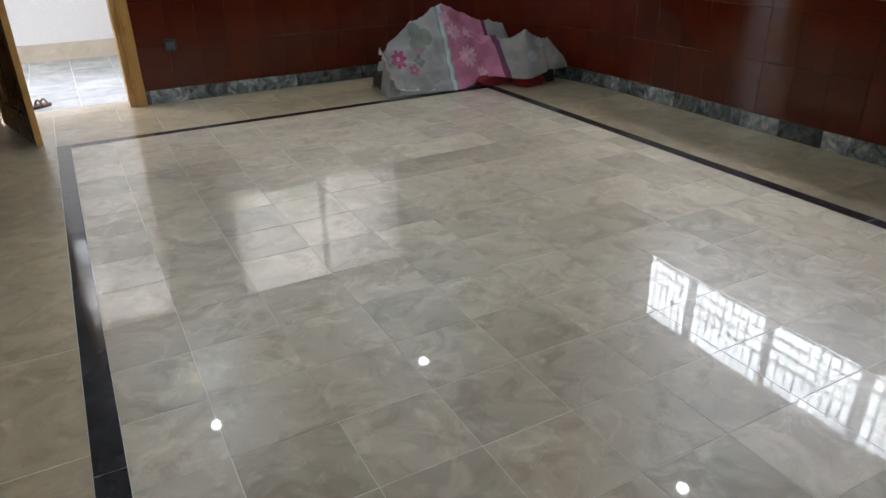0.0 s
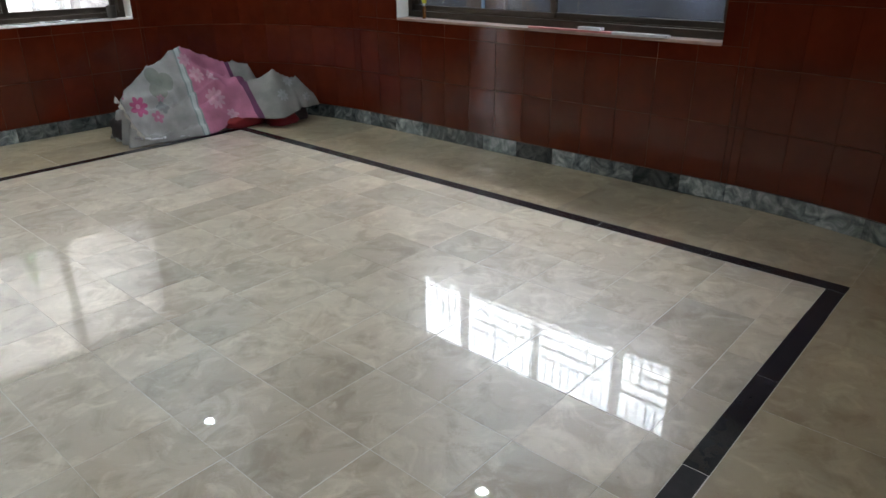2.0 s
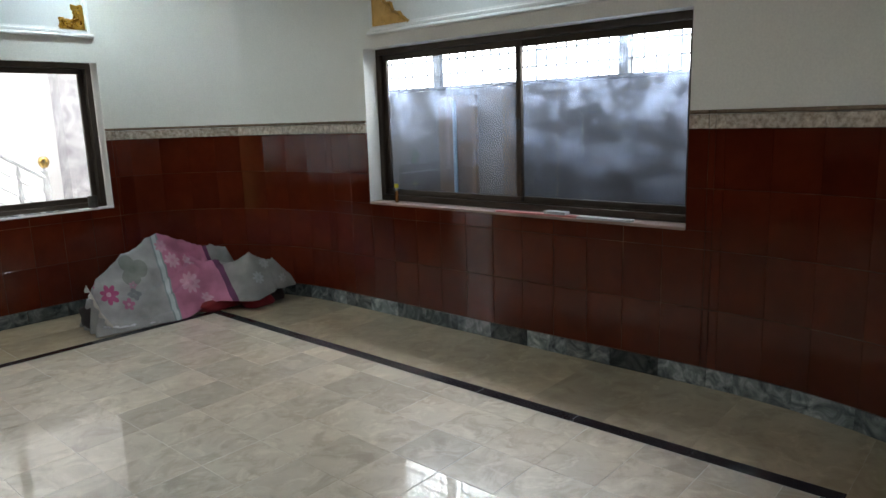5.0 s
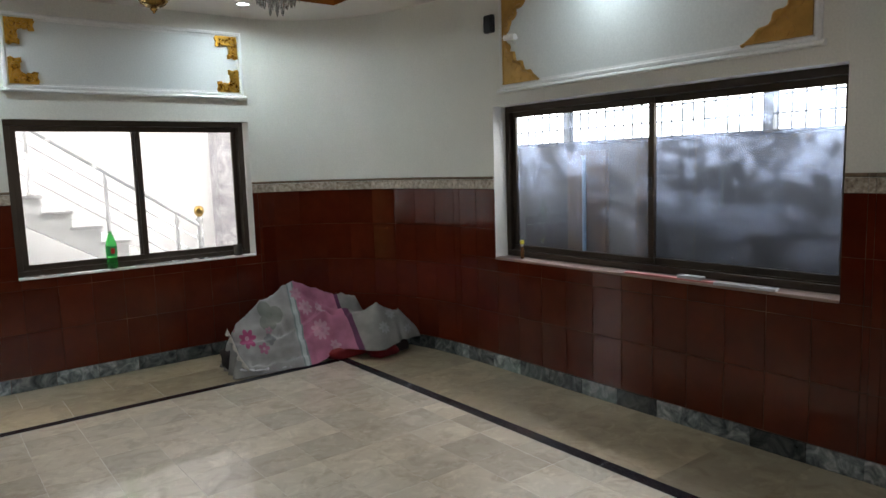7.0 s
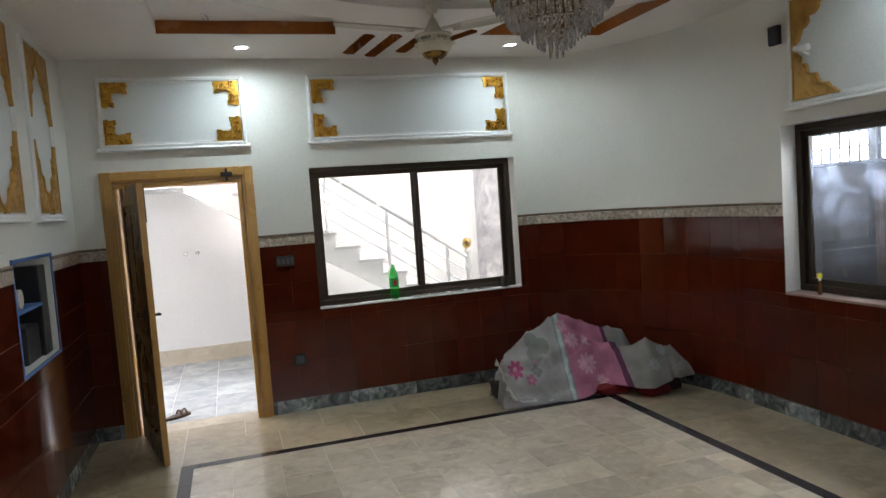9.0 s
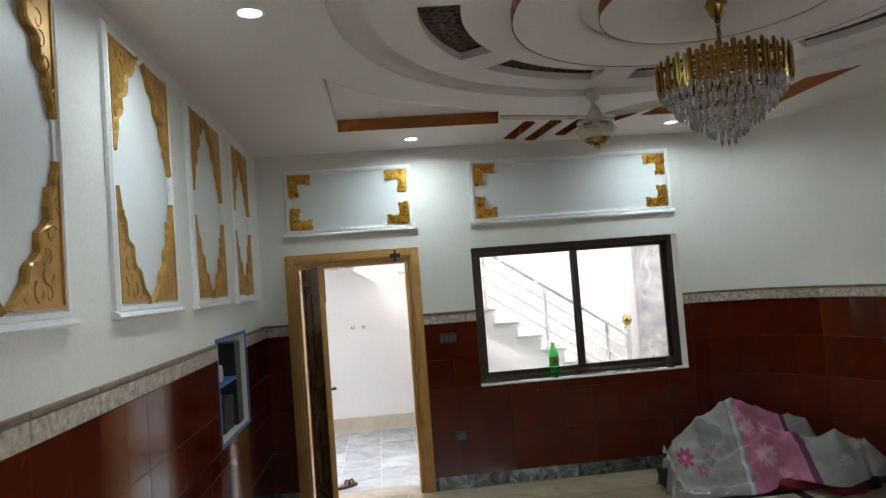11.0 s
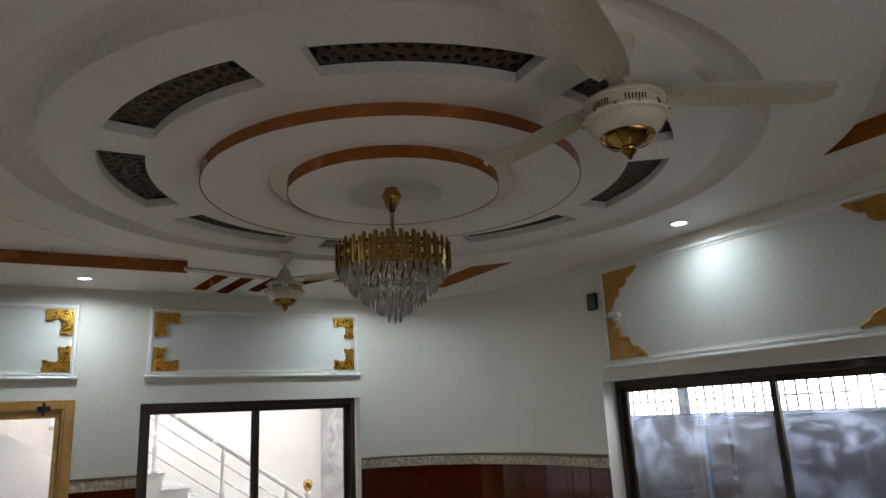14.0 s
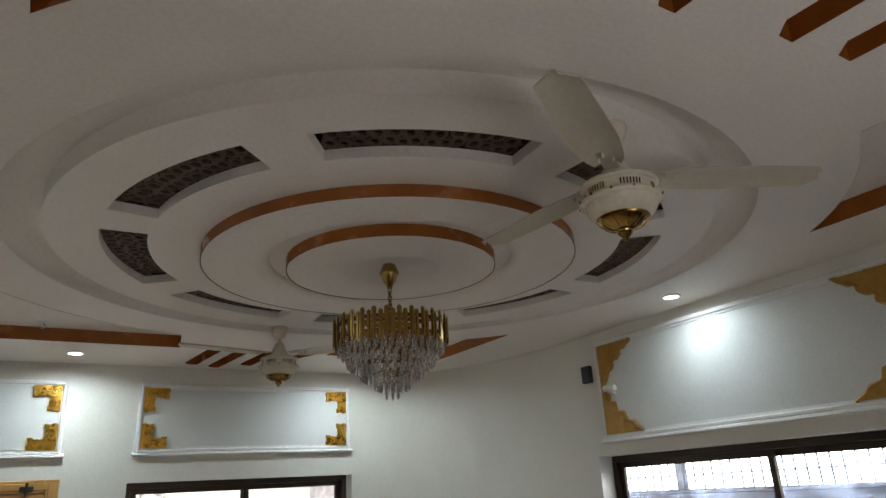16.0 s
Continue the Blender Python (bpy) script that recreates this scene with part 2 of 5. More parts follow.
M_BORDEREDGE = mat("listello_edge", (0.13, 0.085, 0.05), (0.24, 0.17, 0.11), 20, (0.4, 0.5))
M_ORANGE = mat("orange_varnish", (0.28, 0.085, 0.015), (0.38, 0.125, 0.025), 5.0, (0.18, 0.3))
M_GRILLE = mat("carved_grille", (0.075, 0.044, 0.026), (0.12, 0.075, 0.045), 12, (0.5, 0.7))
# near-black puts the shade above the ceiling into the colour
M_VOID = mat("void_shade", (0.006, 0.005, 0.005), (0.012, 0.01, 0.01), 3, (0.8, 0.9))
M_BRONZE = mat("bronze_aluminium", (0.045, 0.032, 0.023), (0.06, 0.044, 0.032), 5, (0.32, 0.42), metal=0.6)
M_OAK = mat("varnished_oak", (0.46, 0.235, 0.062), (0.56, 0.31, 0.09), 3.0, (0.25, 0.35), bscale=40)
M_TEAK = mat("dark_teak", (0.068, 0.030, 0.012), (0.092, 0.042, 0.017), 4.0, (0.22, 0.34), bscale=40, vein=0.4)
M_GOLD = mat("gold_paint", (0.46, 0.235, 0.028), (0.70, 0.40, 0.07), 22.0, (0.22, 0.38), metal=0.8, bump=0.3, bscale=45)
M_OCHRE = mat("dull_gold_paint", (0.40, 0.215, 0.045), (0.54, 0.30, 0.07), 9.0, (0.32, 0.45), metal=0.45, bump=0.25, bscale=30)
M_BRASS = mat("polished_brass", (0.34, 0.21, 0.06), (0.48, 0.31, 0.10), 6.0, (0.16, 0.26), metal=1.0)
M_PANEL = mat("panel_paint", (0.68, 0.70, 0.69), (0.72, 0.74, 0.73), 1.4, (0.4, 0.5), bump=0.05, bscale=90)
M_MOULD = mat("moulding_paint", (0.76, 0.76, 0.75), (0.80, 0.80, 0.79), 2.0, (0.4, 0.5))
M_CREAM = mat("cream_enamel", (0.66, 0.60, 0.48), (0.72, 0.66, 0.54), 4.0, (0.22, 0.32))
M_BLADE = mat("blade_enamel", (0.50, 0.455, 0.36), (0.56, 0.51, 0.41), 2.0, (0.3, 0.4))
M_PLASTIC = mat("black_plastic", (0.012, 0.012, 0.013), (0.02, 0.02, 0.022), 6, (0.3, 0.45))
M_WHITEPL = mat("white_plastic", (0.74, 0.74, 0.73), (0.78, 0.78, 0.77), 6, (0.3, 0.4))
M_STEEL = mat("brushed_steel", (0.55, 0.56, 0.58), (0.66, 0.67, 0.69), 9, (0.2, 0.32), metal=0.9)
M_RAIL = mat("bright_steel", (0.70, 0.71, 0.73), (0.80, 0.81, 0.82), 9, (0.18, 0.3), metal=0.45)
M_STAIR = mat("white_marble", (0.70, 0.70, 0.71), (0.80, 0.80, 0.80), 5, (0.15, 0.3), vein=1.0)
M_TREAD = mat("tread_marble", (0.48, 0.48, 0.50), (0.60, 0.60, 0.61), 6, (0.15, 0.25), vein=1.2)
M_HALLFLOOR = mat("grey_marble", (0.30, 0.34, 0.38), (0.52, 0.55, 0.58), 4.0, (0.10, 0.2), rand=0.1, vein=0.8, bscale=20)
M_BEIGE = mat("beige_skirting", (0.58, 0.51, 0.40), (0.68, 0.62, 0.51), 4.0, (0.2, 0.3), vein=0.8)
# dim pinkish tone puts a reddish reflection into the sill's colour
M_SILL = mat("stone_red_reflection", (0.26, 0.17, 0.14), (0.36, 0.25, 0.21), 7.0, (0.35, 0.5), vein=0.6)
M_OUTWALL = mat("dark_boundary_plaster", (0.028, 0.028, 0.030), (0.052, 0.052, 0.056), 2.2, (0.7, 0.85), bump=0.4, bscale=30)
M_GROUND = mat("yard_concrete", (0.16, 0.15, 0.14), (0.26, 0.25, 0.23), 1.4, (0.7, 0.85), bump=0.3, bscale=18)
M_IRON = mat("painted_iron", (0.06, 0.065, 0.07), (0.11, 0.115, 0.12), 8, (0.4, 0.55), metal=0.2)
M_GLASS_A = glass("dusty_glass", 0.19, dust_color=(0.50, 0.60, 0.80), scale=3.8, low=0.30)
M_GLASS_B = glass("clear_glass", 0.03, scale=1.1)
M_LAMP = glow("lamp_diffuser", (0.86, 0.94, 1.0), 14.0)


# ---- mesh helpers ----
def mesh_object(name, bm, material, parent=None, label="", smooth=False, recalc=True):
    if recalc:
        bmesh.ops.recalc_face_normals(bm, faces=bm.faces)
    me = bpy.data.meshes.new(name)
    bm.to_mesh(me)
    bm.free()
    me.materials.append(material)
    if smooth == "edges":
        me.polygons.foreach_set("use_smooth", [True] * len(me.polygons))
        me.set_sharp_from_angle(angle=radians(35))
    elif smooth:
        me.polygons.foreach_set("use_smooth", [True] * len(me.polygons))
    ob = new(name, me)
    if parent:
        ob.parent = parent
    if label:
        tagged(ob, label)
    return ob


def part(name, bm, material, parent, label="", smooth=False):
    return mesh_object(name, bm, material, parent, label, smooth)


def empty(name, x=0, y=0, z=0, rz=0):
    ob = new(name)
    ob.empty_display_size = 0.05
    ob.matrix_basis = pose(x, y, z, 0, 0, rz)
    return ob


def box(bm, x0, x1, y0, y1, z0, z1, bev=0.0, m=None):
    r = bmesh.ops.create_cube(bm, size=1.0)
    vs = r["verts"]
    for v in vs:
        v.co = Vector((x0 + (v.co.x + 0.5) * (x1 - x0), y0 + (v.co.y + 0.5) * (y1 - y0), z0 + (v.co.z + 0.5) * (z1 - z0)))
    if bev > 0:
        es = list({e for v in vs for e in v.link_edges})
        q = bmesh.ops.bevel(bm, geom=es, offset=bev, segments=1, affect="EDGES", profile=0.5)
        vs = list({v for f in q["faces"] for v in f.verts} | {v for v in vs if v.is_valid})
    if m is not None:
        bmesh.ops.transform(bm, matrix=m, verts=[v for v in vs if v.is_valid])
    return bm


def boxes(*bs, bev=0.0):
    bm = bmesh.new()
    for b in bs:
        box(bm, *b, bev=bev)
    return bm


def lathe(prof, n=32, cx=0.0, cy=0.0, bm=None):
    """Profile of (r, z), turned round the vertical axis at cx, cy."""
    bm = bm or bmesh.new()
    rings = []
    for r, z in prof:
        if r < 1e-5:
            rings.append([bm.verts.new((cx, cy, z))])
        else:
            rings.append([bm.verts.new((cx + r * math.cos(2 * math.pi * i / n), cy + r * math.sin(2 * math.pi * i / n), z)) for i in range(n)])
    for a, b in zip(rings, rings[1:]):
        for i in range(n):
            j = (i + 1) % n
            if len(a) == 1 and len(b) > 1:
                bm.faces.new((a[0], b[i], b[j]))
            elif len(b) == 1 and len(a) > 1:
                bm.faces.new((a[i], a[j], b[0]))
            elif len(a) > 1:
                bm.faces.new((a[i], a[j], b[j], b[i]))
    return bm


def tube(bm, p, q, r, n=8):
    p, q = Vector(p), Vector(q)
    d = q - p
    m = Matrix.Translation((p + q) / 2) @ d.to_track_quat("Z", "Y").to_matrix().to_4x4()
    bmesh.ops.create_cone(bm, cap_ends=True, segments=n, radius1=r, radius2=r, depth=d.length, matrix=m)
    return bm


def prism(bm, outline, z0, z1, m=None):
    """A flat outline (x, y) given depth from z0 to z1."""
    lo = [bm.verts.new((x, y, z0)) for x, y in outline]
    hi = [bm.verts.new((x, y, z1)) for x, y in outline]
    n = len(outline)
    fs = [bm.faces.new(lo[::-1]), bm.faces.new(hi)]
    for i in range(n):
        j = (i + 1) % n
        bm.faces.new((lo[i], lo[j], hi[j], hi[i]))
    bmesh.ops.triangulate(bm, faces=fs)
    if m is not None:
        bmesh.ops.transform(bm, matrix=m, verts=lo + hi)
    return bm


# ---- walls ----
class Run:
    """A line of the plan; outwards is to its left."""
    def __init__(self, pts):
        self.p = [Vector(q) for q in pts]
        self.s = [0.0]
        for a, b in zip(self.p, self.p[1:]):
            self.s.append(self.s[-1] + (b - a).length)
        self.length = self.s[-1]

    def at(self, s):
        k = 0
        while k < len(self.p) - 2 and s > self.s[k + 1] + 1e-9:
            k += 1
        d = (self.p[k + 1] - self.p[k]).normalized()
        return self.p[k] + d * (s - self.s[k]), d

    def point(self, s, off):
        """Point at s, off metres outwards, with the corners mitred."""
        for k, v in enumerate(self.s):
            if abs(v - s) < 1e-6 and 0 < k < len(self.p) - 1:
                a, b = (self.p[k] - self.p[k - 1]).normalized(), (self.p[k + 1] - self.p[k]).normalized()
                t = (a + b).normalized()
                return self.p[k] + Vector((-t.y, t.x)) * (off / max(0.5, t.dot(a)))
        q, d = self.at(s)
        return q + Vector((-d.y, d.x)) * off


def wall(name, run, z0, z1, holes, material, label, thick=TH):
    ss = sorted({round(v, 5) for v in run.s} | {round(v, 5) for h in holes for v in h[:2]})
    zs = sorted({z0, z1} | {v for h in holes for v in h[2:] if z0 < v < z1})
    bm = bmesh.new()
    cache = {}

    def v(i, j, o):
        if (i, j, o) not in cache:
            q = run.point(ss[i], thick if o else 0.0)
            cache[i, j, o] = bm.verts.new((q.x, q.y, zs[j]))
        return cache[i, j, o]

    def solid(i, j):
        if not (0 <= i < len(ss) - 1 and 0 <= j < len(zs) - 1):
            return False
        s, z = (ss[i] + ss[i + 1]) / 2, (zs[j] + zs[j + 1]) / 2
        return not any(h[0] < s < h[1] and h[2] < z < h[3] for h in holes)

    for i in range(len(ss) - 1):
        for j in range(len(zs) - 1):
            if not solid(i, j):
                continue
            for o in (0, 1):
                bm.faces.new((v(i, j, o), v(i + 1, j, o), v(i + 1, j + 1, o), v(i, j + 1, o)))
            for di, dj, a, b in ((-1, 0, (i, j), (i, j + 1)), (1, 0, (i + 1, j), (i + 1, j + 1)), (0, -1, (i, j), (i + 1, j)), (0, 1, (i, j + 1), (i + 1, j + 1))):
                if not solid(i + di, j + dj):
                    bm.faces.new((v(*a, 0), v(*b, 0), v(*b, 1), v(*a, 1)))
    return tagged(mesh_object(name, bm, material, smooth="edges" if len(run.p) > 2 else False), label, "wall", kind="structure")


DOOR = (-0.365, 0.60, 0.0, 2.012)                 # x0, x1, z0, z1 of the doorway
WINB = (1.152, 3.030, 0.857, 2.060)               # north window
WINA = (1.705, 4.238, 0.880, 2.054)              # east window: y0, y1, z0, z1
NICHE = (4.55, 5.38, 0.915, 1.53)                 # open recess in the west wall

run_n = Run([(W, N), (E - RX, N)])
run_ne = Run(arc_points(True)[::-1])
run_e = Run([(E, N - RYN), (E, S + RYS)])
run_se = Run(arc_points(False))
run_s = Run([(E - RX, S), (W, S)])
run_w = Run([(W, S), (W, N)])
TOP = 3.2
hole_n = [(DOOR[0] - W, DOOR[1] - W, 0.0, DOOR[3]), (WINB[0] - W, WINB[1] - W, WINB[2], WINB[3])]
hole_e = [(N - RYN - WINA[1], N - RYN - WINA[0], WINA[2], WINA[3])]
hole_w = [(NICHE[0] - S, NICHE[1] - S, NICHE[2], NICHE[3])]
# south opening is invented, to let the fill lamp in
hole_s = [(E - RX - 2.5, E - RX - 0.6, 0.95, 2.1)]
WN = wall("wall_north", run_n, 0.0, TOP, hole_n, M_WALL, "pale grey painted wall above a red tiled dado")
WNE = wall("wall_northeast", run_ne, 0.0, TOP, [], M_WALL, "rounded pale grey corner wall above red tiles")
WE = wall("wall_east", run_e, 0.0, TOP, hole_e, M_WALL, "pale grey painted wall with a wide window opening")
WSE = wall("wall_southeast", run_se, 0.0, TOP, [], M_WALL, "rounded pale grey corner wall above red tiles")
WS = wall("wall_south", run_s, 0.0, TOP, hole_s, M_WALL, "pale grey painted wall behind the room")
WW = wall("wall_west", run_w, 0.0, TOP, hole_w, M_WALL, "pale grey painted wall with a shallow open recess")


# ---- ceiling ----
def circle(r, n=96, cx=CX, cy=CY):
    return [(cx + r * math.cos(2 * math.pi * i / n), cy + r * math.sin(2 * math.pi * i / n)) for i in range(n)]


def slot(r0, r1, a0, a1, n=10):
    o = [(r1, a0 + (a1 - a0) * i / n) for i in range(n + 1)] + [(r0, a1 - (a1 - a0) * i / n) for i in range(n + 1)]
    return [(CX + r * math.cos(radians(a)), CY + r * math.sin(radians(a))) for r, a in o]


def sheet(bm, loops, z):
    """A flat sheet between an outline and the holes in it."""
    edges = []
    for lp in loops:
        vs = [bm.verts.new((x, y, z)) for x, y in lp]
        edges += [bm.edges.new((vs[i], vs[(i + 1) % len(vs)])) for i in range(len(vs))]
    bmesh.ops.triangle_fill(bm, use_beauty=True, use_dissolve=False, edges=edges)


def sides(bm, lp, z0, z1, closed=True):
    lo = [bm.verts.new((x, y, z0)) for x, y in lp]
    hi = [bm.verts.new((x, y, z1)) for x, y in lp]
    for i in range(len(lp) - (not closed)):
        j = (i + 1) % len(lp)
        bm.faces.new((lo[i], lo[j], hi[j], hi[i]))


R_DISC, R_COVE, R_PLAT, R_D1, R_HOLE, R_D2 = 2.05, 1.69, 1.52, 0.90, 0.69, 0.512
UP = C + 0.09                                    # level of the raised corner fields
FIELD_X = {(-1, -1): 0.32, (-1, 1): 0.11, (1, -1): 3.61, (1, 1): 3.51}      # straight edges of the raised fields
TY0, TY1 = 0.80, 5.46


def corner_field(sx, sy):
    """Raised field between the straight edges of one corner and the round middle."""
    ex, ey = FIELD_X[sx, sy], (TY1 if sy > 0 else TY0)
    dx = abs(ex - CX)
    a_start = math.atan2(math.sqrt(R_DISC ** 2 - dx ** 2), dx)
    a_end = radians(72 if sy > 0 else 64)
    pts = [(ex, CY + sy * math.sqrt(R_DISC ** 2 - dx ** 2)), (ex, ey)]
    xr = CX + sx * (0.565 if sy > 0 else 0.92)
    pts.append((xr, ey))
    for i in range(15):
        a = a_end + (a_start - a_end) * i / 15
        pts.append((CX + sx * R_DISC * math.cos(a), CY + sy * R_DISC * math.sin(a)))
    return pts


FIELDS = [corner_field(sx, sy) for sx in (-1, 1) for sy in (-1, 1)]
outline = [(W, S), (W, N)] + [(x, y) for x, y in arc_points(True)[::-1]] + [(x, y) for x, y in arc_points(False)]


def lozenge(x, y, l, w, a):
    ca, sa = math.cos(radians(a)), math.sin(radians(a))
    q = [(-l, -w * 0.2), (-l + w * 0.9, -w), (l, -w * 0.9), (l, w * 0.2), (l - w * 0.9, w), (-l, w * 0.9)]
    return [(x + u * ca - v * sa, y + u * sa + v * ca) for u, v in q]


STRIPES = [lozenge(x, y, l, w, a) for x, y, l, w, a in (
    (1.56, 5.78, 0.33, 0.058, 95), (1.765, 5.83, 0.38, 0.058, 95), (1.99, 5.77, 0.29, 0.058, 95), (2.30, 5.50, 0.20, 0.056, 112))]
STRIPES += [lozenge(x, y, l, w, a) for x, y, l, w, a in ((1.66, 0.87, 0.23, 0.055, 92), (2.05, 0.80, 0.24, 0.055, 92), (2.29, 0.78, 0.24, 0.055, 92))]

bm = bmesh.new()
sheet(bm, [outline, circle(R_COVE)] + FIELDS + STRIPES, C)
for f in FIELDS:
    sheet(bm, [f], UP)
sides(bm, [FIELDS[1][-1]] + FIELDS[1][:2], C, UP, False)      # this side is left white
SLOTS = [slot(1.122, 1.312, 249.4 + 45 * k - 17.5, 249.4 + 45 * k + 17.5) for k in range(8)]
sheet(bm, [circle(R_PLAT), circle(R_D1)] + SLOTS, C)
for sl in SLOTS:
    sides(bm, sl, C, C + 0.042)
# cove round the platform
prof = [(R_COVE, C)] + [(R_COVE - 0.13 * (1 - math.cos(a)), C + 0.085 * math.sin(a)) for a in [math.pi / 2 * i / 8 for i in range(1, 9)]] + [(R_PLAT, C + 0.085), (R_PLAT, C)]
lathe(prof, 96, CX, CY, bm)
# first hanging disc, hollow in the middle, and the second disc inside it
Z1, Z2, ZH = C - 0.05, C - 0.06, C - 0.005
lathe([(R_D1 - 0.004, Z1), (R_HOLE, Z1)] + [(R_HOLE - 0.10 * math.sin(a), Z1 + (ZH - Z1) * (1 - math.cos(a))) for a in [math.pi / 2 * i / 6 for i in range(1, 7)]] + [(R_D2 - 0.02, ZH)], 96, CX, CY, bm)
lathe([(R_D2 - 0.004, Z2), (0.24, Z2), (0.225, Z2 + 0.006), (0.19, Z2 + 0.022), (0.14, Z2 + 0.038), (0.08, Z2 + 0.046), (0.0, Z2 + 0.048)], 96, CX, CY, bm)
bmesh.ops.remove_doubles(bm, verts=bm.verts, dist=0.0004)
CEIL = tagged(mesh_object("ceiling", bm, M_CEIL, smooth="edges"), "white stepped gypsum ceiling with a round coved middle", "ceiling", kind="structure")

bm = bmesh.new()
for k, f in enumerate(FIELDS):
    sides(bm, f[1:] if k == 1 else f, C - 0.001, UP, k != 1)
for st in STRIPES:
    sides(bm, st, C - 0.001, C + 0.075)
    sheet(bm, [st], C + 0.075)
for r, za, zb in ((R_D1, Z1, C), (R_D2, Z2, ZH)):
    sides(bm, circle(r), za - 0.002, zb)
tagged(mesh_object("ceiling_trim", bm, M_ORANGE, recalc=False), "orange varnished edges of the stepped ceiling", "trim", kind="structure")

# ---- floor bed ----
bm = bmesh.new()
sheet(bm, [[(x, y) for x, y in outline]], -0.0010)
floor = tagged(mesh_object("floor", bm, M_GROUT, recalc=False), "polished beige marble floor with an inlaid black border", "floor", kind="structure")

# ---- windows and door ----
def window(name, u0, u1, z0, z1, glassmat, split, label, deep):
    """Two-leaf sliding window, built in its own plane: x along, y outwards, z up. Sashes overlap at split."""
    w = tagged(new(name), label, "window", kind="structure")
    w.empty_display_size = 0.1
    f = 0.045
    part("window_frame", boxes((u0, u1, 0, deep, z0, z0 + f), (u0, u1, 0, deep, z1 - f, z1), (u0, u0 + f, 0, deep, z0 + f, z1 - f), (u1 - f, u1, 0, deep, z0 + f, z1 - f),
         (u0 + f, u1 - f, 0.015, 0.02, z0 + f, z0 + f + 0.012), bev=0.003), M_BRONZE, w)
    for k, (a, b, y) in enumerate(((u0 + f, split + 0.03, 0.028), (split - 0.03, u1 - f, 0.062))):
        g = 0.042
        zz0, zz1 = z0 + f, z1 - f
        sash = part("sash", boxes((a, b, y, y + 0.026, zz0, zz0 + g), (a, b, y, y + 0.026, zz1 - g, zz1), (a, a + g, y, y + 0.026, zz0 + g, zz1 - g), (b - g, b, y, y + 0.026, zz0 + g, zz1 - g), bev=0.003), M_BRONZE, w)
        pane = part("pane", boxes((a + g, b - g, y + 0.011, y + 0.015, zz0 + g, zz1 - g)), glassmat, sash)
        pane.visible_shadow = False
        lx = b - g / 2 if k == 0 else a + g / 2
        if k == 0:
            part("latch", boxes((lx - 0.012, lx + 0.012, y - 0.014, y, (z0 + z1) / 2 - 0.05, (z0 + z1) / 2 + 0.03), (lx - 0.006, lx + 0.020, y - 0.022, y - 0.012, (z0 + z1) / 2 - 0.02, (z0 + z1) / 2), bev=0.003), M_PLASTIC, sash)
    return w


wb = window("window_1", WINB[0], WINB[1] - 0.035, WINB[2] + 0.012, WINB[3], M_GLASS_B, (WINB[0] + WINB[1]) / 2, "brown aluminium sliding window facing the stair hall", 0.10)
wb.matrix_basis = pose(0, N + 0.045, 0)
wa = window("window_2", -WINA[1], -WINA[0], WINA[2] + 0.015, WINA[3] - 0.001, M_GLASS_A, -2.93, "brown aluminium sliding window with dusty panes", 0.10)
wa.matrix_basis = pose(E + 0.125, 0, 0, 0, 0, -90)
# unseen window, added to fit the opening for the south fill
ws_ = window("added_window", 0.0, 1.9, 0.95, 2.10, M_GLASS_B, 0.95, "unseen brown aluminium sliding window, added for the fill lamp", 0.10)
ws_.matrix_basis = pose(E - RX - 0.6, S - 0.10, 0, 0, 0, 180)
for w_, (u0, u1), z, d in ((wb, (WINB[0] + 0.002, WINB[1] - 0.002), WINB[2], 0.045), (wa, (-WINA[1] + 0.002, -WINA[0] - 0.002), WINA[2], 0.125)):
    part("window_sill", boxes((u0, u1, -d - 0.012, 0.0, z - 0.004, z + 0.014), bev=0.003), M_MOULD if w_ is wb else M_SILL, w_, "thin pale stone sill" if w_ is wb else "thin stone sill, its dim pinkish tone a painted reflection")

door_frame = tagged(new("door_1"), "dark stained wooden door standing open into the room", "door", kind="structure")
cw = 0.092
bm = boxes((DOOR[0] - cw, DOOR[0] - 0.002, N - 0.022, N, 0.0, DOOR[3] + cw), (DOOR[1] + 0.002, DOOR[1] + cw, N - 0.022, N, 0.0, DOOR[3] + cw), (DOOR[0], DOOR[1], N - 0.022, N, DOOR[3] + 0.002, DOOR[3] + cw),
           (DOOR[0] - cw + 0.02, DOOR[0] - 0.022, N - 0.030, N - 0.02, 0.0, DOOR[3] + cw - 0.02), (DOOR[1] + 0.022, DOOR[1] + cw - 0.02, N - 0.030, N - 0.02, 0.0, DOOR[3] + cw - 0.02), (DOOR[0] - 0.02, DOOR[1] + 0.02, N - 0.030, N - 0.02, DOOR[3] + 0.022, DOOR[3] + cw - 0.02), bev=0.005)
part("architrave", bm, M_OAK, door_frame, "varnished oak door casing")
bm = boxes((DOOR[0] + 0.001, DOOR[0] + 0.024, N - 0.012, N + TH, 0.0, DOOR[3] - 0.036), (DOOR[1] - 0.035, DOOR[1] - 0.001, N - 0.012, N + TH, 0.0, DOOR[3] - 0.036), (DOOR[0] + 0.001, DOOR[1] - 0.001, N - 0.012, N + TH, DOOR[3] - 0.035, DOOR[3] - 0.001), bev=0.004)
part("jamb", bm, M_OAK, door_frame, "varnished oak door lining")

